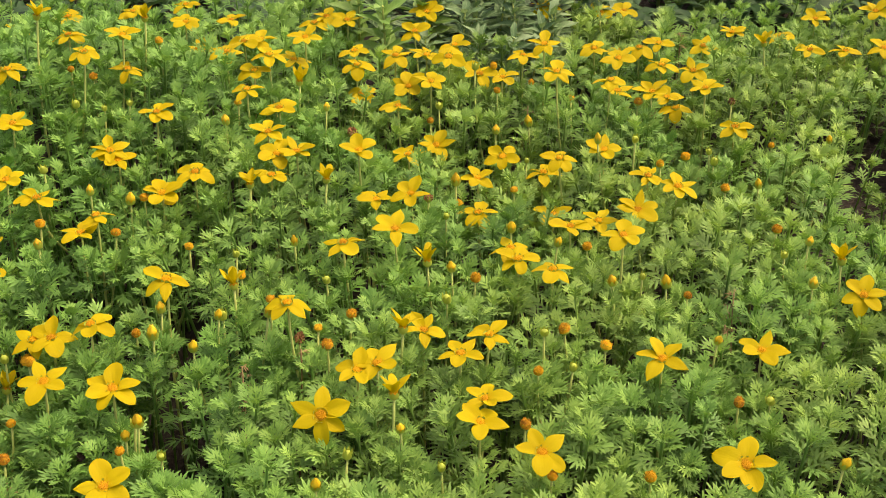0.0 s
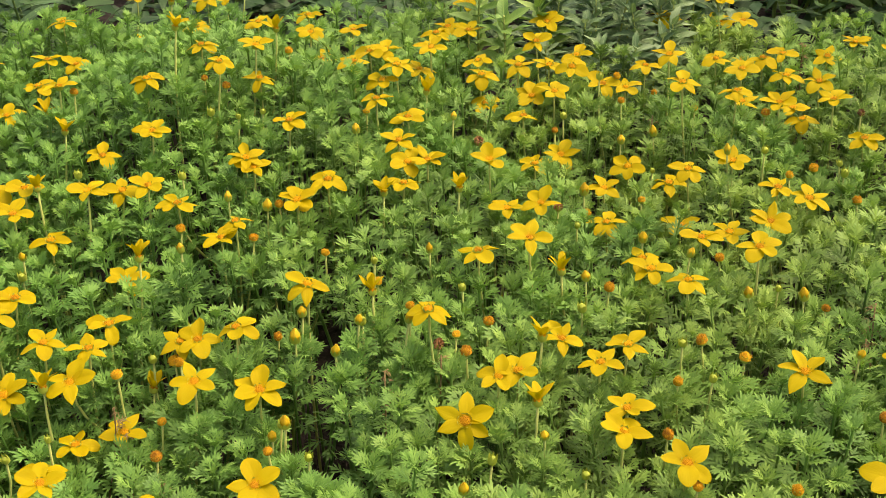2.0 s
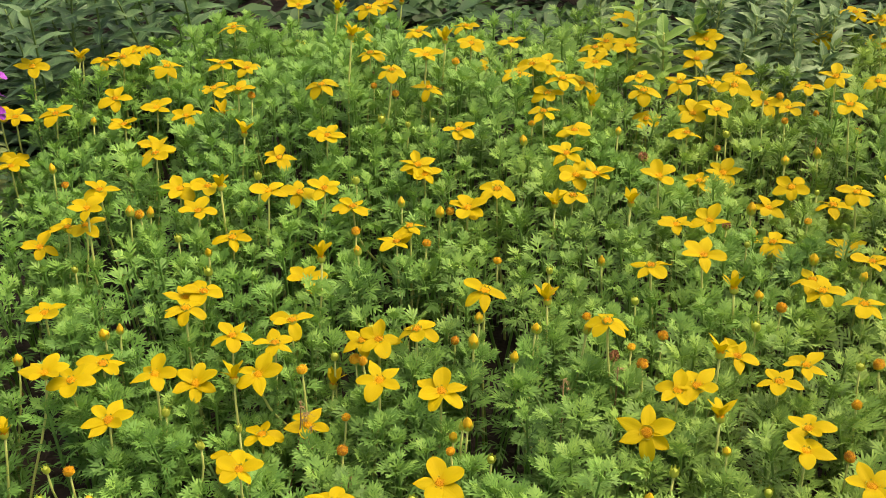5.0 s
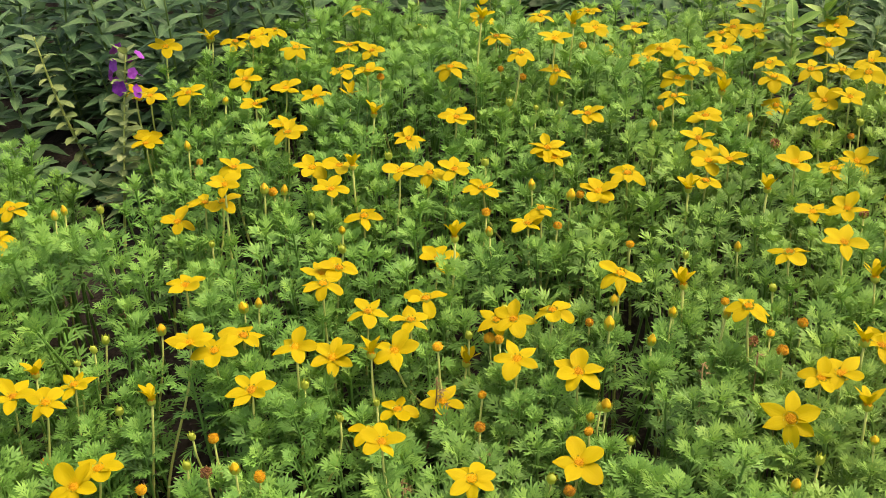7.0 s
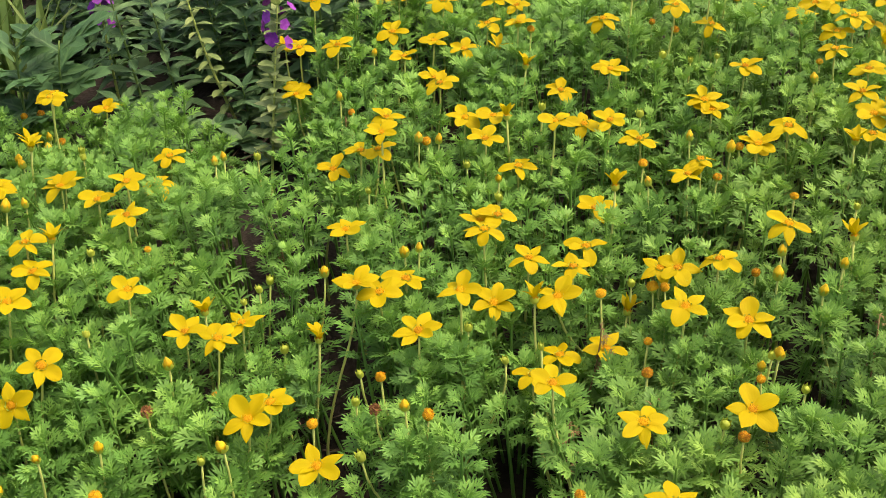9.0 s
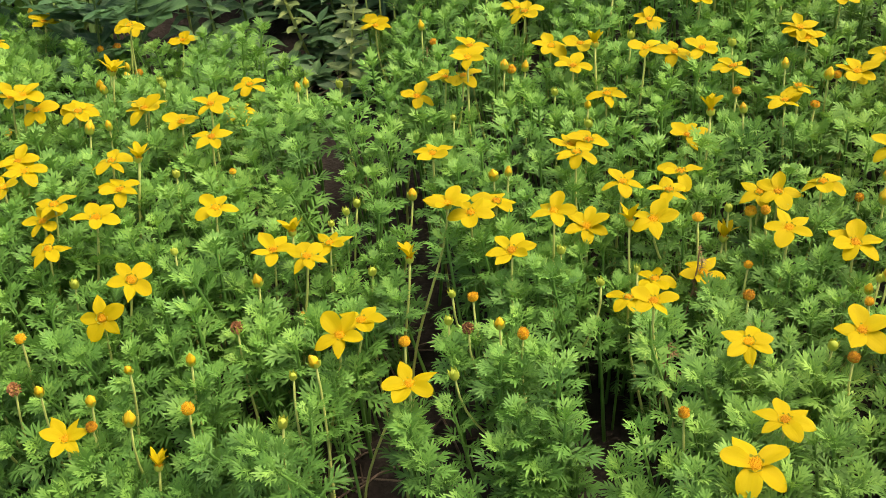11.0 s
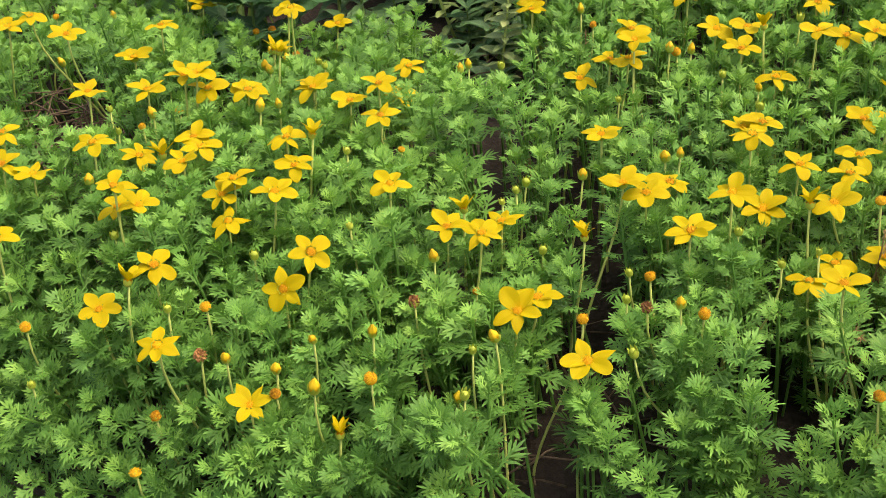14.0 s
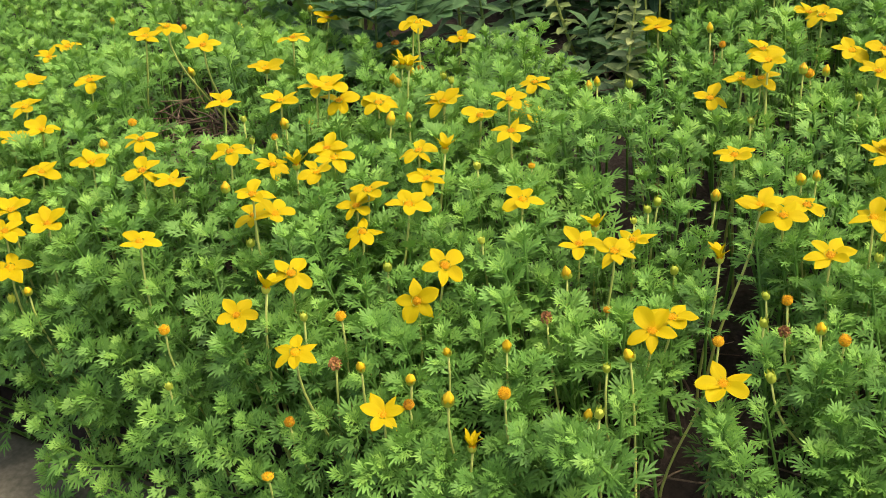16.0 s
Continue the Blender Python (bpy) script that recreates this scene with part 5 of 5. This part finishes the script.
def shoot(seed, pairs, crown, broad, plain=False):
    """A leafy shoot whose tip is at the origin: leaf pairs down its stem, spreading flatter the lower they stand, and a tuft of young leaves at the top."""
    rng = random.Random(seed)
    V, T, A, e = [], [], [], 0

    def add(v, t, age):
        nonlocal e
        V.append(v)
        T.append(t + e)
        A.append(np.full(len(v), age))
        e += len(v)

    def set_leaf(z, turn, up, length, age, plain):
        v, t = feather(rng, length, broad, plain)
        m = np.array((Matrix.Rotation(turn, 3, "Z") @ Matrix.Rotation(-up, 3, "Y") @ Matrix.Rotation(rng.uniform(-0.45, 0.45), 3, "X")))
        add(v @ m.T + np.array((0, 0, z)), t, age + rng.uniform(-0.3, 0.3))

    z, turn = -0.006, rng.uniform(0, 6)
    for i in range(pairs):
        for k in (0, 1):
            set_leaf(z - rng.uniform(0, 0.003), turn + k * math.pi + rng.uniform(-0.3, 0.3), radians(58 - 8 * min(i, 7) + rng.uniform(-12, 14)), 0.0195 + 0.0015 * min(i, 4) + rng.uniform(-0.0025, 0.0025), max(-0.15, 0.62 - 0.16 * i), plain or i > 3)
        turn += math.pi / 2 + rng.uniform(-0.3, 0.3)
        z -= 0.0060 + 0.0016 * i
    for i in range(crown):
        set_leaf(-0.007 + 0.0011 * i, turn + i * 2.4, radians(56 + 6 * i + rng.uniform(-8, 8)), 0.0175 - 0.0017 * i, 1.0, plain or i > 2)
    v, f = tube([(0, 0, -0.002), (0, 0, -0.06), (0.004, 0, -0.20)], [0.0010, 0.0014, 0.0016], 4)
    t = np.array([q for a in f[:-2] for q in ((a[0], a[1], a[2]), (a[0], a[2], a[3]))])
    add(np.array([tuple(p) for p in v]), t, 0.3)
    return np.concatenate(V), np.concatenate(T), np.concatenate(A)


SHOOTS = [shoot(500 + k, 5 + k % 3, 4, 1.12) for k in range(10)]
FAR_SHOOTS = [shoot(700 + k, 5, 4, 1.25, k % 3 > 0) for k in range(6)]
H = np.array(HEADS)


def front_lip(x):
    """Where the plants begin at the bed's front: they overhang the paving, less so towards one end."""
    return EDGE - 0.075 + 0.02 * soft_noise(x, 0, 7) + 0.040 * min(1.0, max(0.0, (-0.98 - x) / 0.2))


def under_heads(x, y, z):
    """Keeps a leafy tip below the flower heads beside it, which stand clear of the leaves."""
    d = np.hypot(H[:, 0] - x, H[:, 1] - y)
    close = d < 0.032
    if close.any():
        z = min(z, float((H[close, 2] - 0.018 + 0.75 * np.maximum(0, d[close] - 0.013)).min()))
    return z


def canopy(x, y):
    """Height of the leafy tops: a little under the flower heads, falling off to the bed's front edge."""
    d2 = (H[:, 0] - x) ** 2 + (H[:, 1] - y) ** 2
    w = np.exp(-d2 / (2 * 0.05 ** 2)) + 1e-5 * np.exp(-d2 / (2 * 0.25 ** 2)) + 1e-12
    z = float((w * H[:, 2]).sum() / w.sum()) - 0.004
    lip = front_lip(x)
    z = z * (0.25 + 0.75 * min(1.0, max(0.0, (y - lip) / 0.11)) ** 0.6)
    z += 0.012 * soft_noise(x, y, 14, 2.0) + 0.018 * soft_noise(x, y, 38, 5.0) + dice.uniform(-0.020, 0.010)
    return under_heads(x, y, z)


def rear(x):
    """Where the feathery plants end behind."""
    if x < -1.20:
        return 0.89 + 0.22 * min(1.0, (-1.20 - x) / 0.15)
    if x < -0.98:
        return 0.915
    if x < -0.80:
        return 0.935
    if -0.11 < x < 0.15:
        return 1.185
    return min(1.36, 0.935 + (x + 0.80) * 2.6)


def dry_and_sunlit(v):
    """How far the plants at each place have turned olive and are coloured lighter for sun and haze: little at one end
    of the bed, more at the other, in patches.
    """
    patch = 0.5 + 0.35 * np.sin(v[:, 0] * 17 + 2 * np.sin(v[:, 1] * 13)) + 0.15 * np.sin(v[:, 1] * 41 + v[:, 0] * 29)
    return np.clip(0.05 + 0.75 * np.clip((v[:, 0] + 0.45) / 0.6, 0, 1), 0, 1) * np.clip(patch + 0.25, 0, 1)


spots = []
for step, low, high in ((0.0282, 0.235, 0.50), (0.0272, 0.50, 1.45)):
    for j in range(int((high - low) / step / 0.92) + 1):
        for i in range(int(2.75 / step)):
            x = -1.95 + (i + 0.5 * (j % 2)) * step + dice.uniform(-0.4, 0.4) * step
            y = low + j * step * 0.92 + dice.uniform(-0.4, 0.4) * step
            if y > rear(x) + 0.03 * soft_noise(x, y, 11) or x > 0.60 + 0.2 * y or y < 0.22 + 0.5 * max(0.0, x + 0.15):
                continue
            if bare(x, y) or y < front_lip(x) or soft_noise(x, y, 24, 9.0) > 0.50:
                continue
            if y < 0.41 and -0.60 < x < -0.32 and dice.rand() < 0.88:
                continue
            spots.append((x, y, canopy(x, y)))
PLUMES = [(-0.541, 0.434, 0.180), (-0.533, 0.420, 0.176), (-0.524, 0.409, 0.170), (-0.512, 0.398, 0.165), (-0.500, 0.400, 0.150), (-0.479, 0.380, 0.152), (-0.468, 0.372, 0.135), (-0.459, 0.442, 0.184), (-0.464, 0.420, 0.172), (-0.446, 0.430, 0.170), (-0.433, 0.416, 0.160), (-0.412, 0.390, 0.140), (-0.375, 0.416, 0.178), (-0.360, 0.400, 0.172), (-0.343, 0.379, 0.170), (-0.484, 0.472, 0.185), (-0.440, 0.442, 0.180), (-0.420, 0.440, 0.172), (-0.871, 0.918, 0.195), (-0.884, 0.925, 0.182), (-0.858, 0.922, 0.175), (0.450, 1.020, 0.195), (0.462, 1.000, 0.160), (0.408, 0.930, 0.180), (0.425, 0.905, 0.150)]
upper = len(spots)
for x, y, z in list(spots):
    if dice.rand() < (0.45 if y < 0.62 else 0.30):
        x, y = x + dice.uniform(-0.012, 0.012), y + dice.uniform(-0.012, 0.012)
        if not bare(x, y) and not (y < 0.41 and -0.60 < x < -0.32):
            spots.append((x, y, z - dice.uniform(0.045, 0.075)))
lower = len(spots)
spots += [(x, y, under_heads(x, y, z)) for x, y, z in PLUMES] + [(x + 0.006, y + 0.004, z - 0.035) for x, y, z in PLUMES[7:]]
for x, y, z in HEADS:
    if bare(x, y) and x < -1.0:
        continue
    x, y = x + dice.uniform(-0.006, 0.006), y - 0.014 + dice.uniform(-0.008, 0.004)
    spots.append((x, y, under_heads(x, y, z - dice.uniform(0.020, 0.036))))
spots = np.array(spots)
count = len(spots)
front = np.clip((EDGE + 0.10 - spots[:, 1]) / 0.12, 0, 1)
lean = np.abs(dice.normal(0.10, 0.12, count)) + 0.5 * front
azimuth = np.where(front > 0.25, -math.pi / 2 + dice.uniform(-0.5, 0.5, count), dice.uniform(0, 6.283, count))
turns = turned(None, lean, azimuth, dice.uniform(0, 6.283, count))
sizes = dice.uniform(0.86, 1.18, count) * (1 + 0.08 * (spots[:, 1] < 0.50))
close = (spots[:, 1] < 0.60) & (spots[:, 0] > -0.95) & (spots[:, 0] < -0.35)
chosen = np.nonzero(close)[0][:300]
single = np.zeros(count, bool)
single[chosen] = True
distant = spots[:, 1] > 0.72
which = np.where(distant, 10 + dice.randint(0, 6, count), dice.randint(0, 10, count))
order = np.arange(count)
hidden = (order >= upper) & (order < lower)
which = np.where(hidden & ~single, 11 + 3 * dice.randint(0, 2, count) + dice.randint(0, 2, count), which)
rest = ~single
V, T, A = scatter(SHOOTS + FAR_SHOOTS, np.where(rest, which, -1), turns, spots, sizes)
foliage = joined("feathery_foliage", V, T, FERN, "dense feathery bright green leaves of the flowering plants", "foliage", A, dry_and_sunlit(V))
meshes = []
for verts, tris, age in SHOOTS:
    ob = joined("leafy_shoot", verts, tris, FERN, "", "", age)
    meshes.append(ob.data)
    bpy.data.objects.remove(ob)
for i in chosen:
    m = Matrix.Translation(spots[i]) @ Matrix(turns[i].tolist()).to_4x4() @ Matrix.Scale(float(sizes[i]), 4)
    part("leafy_shoot", meshes[which[i] % 10], None, foliage, m)
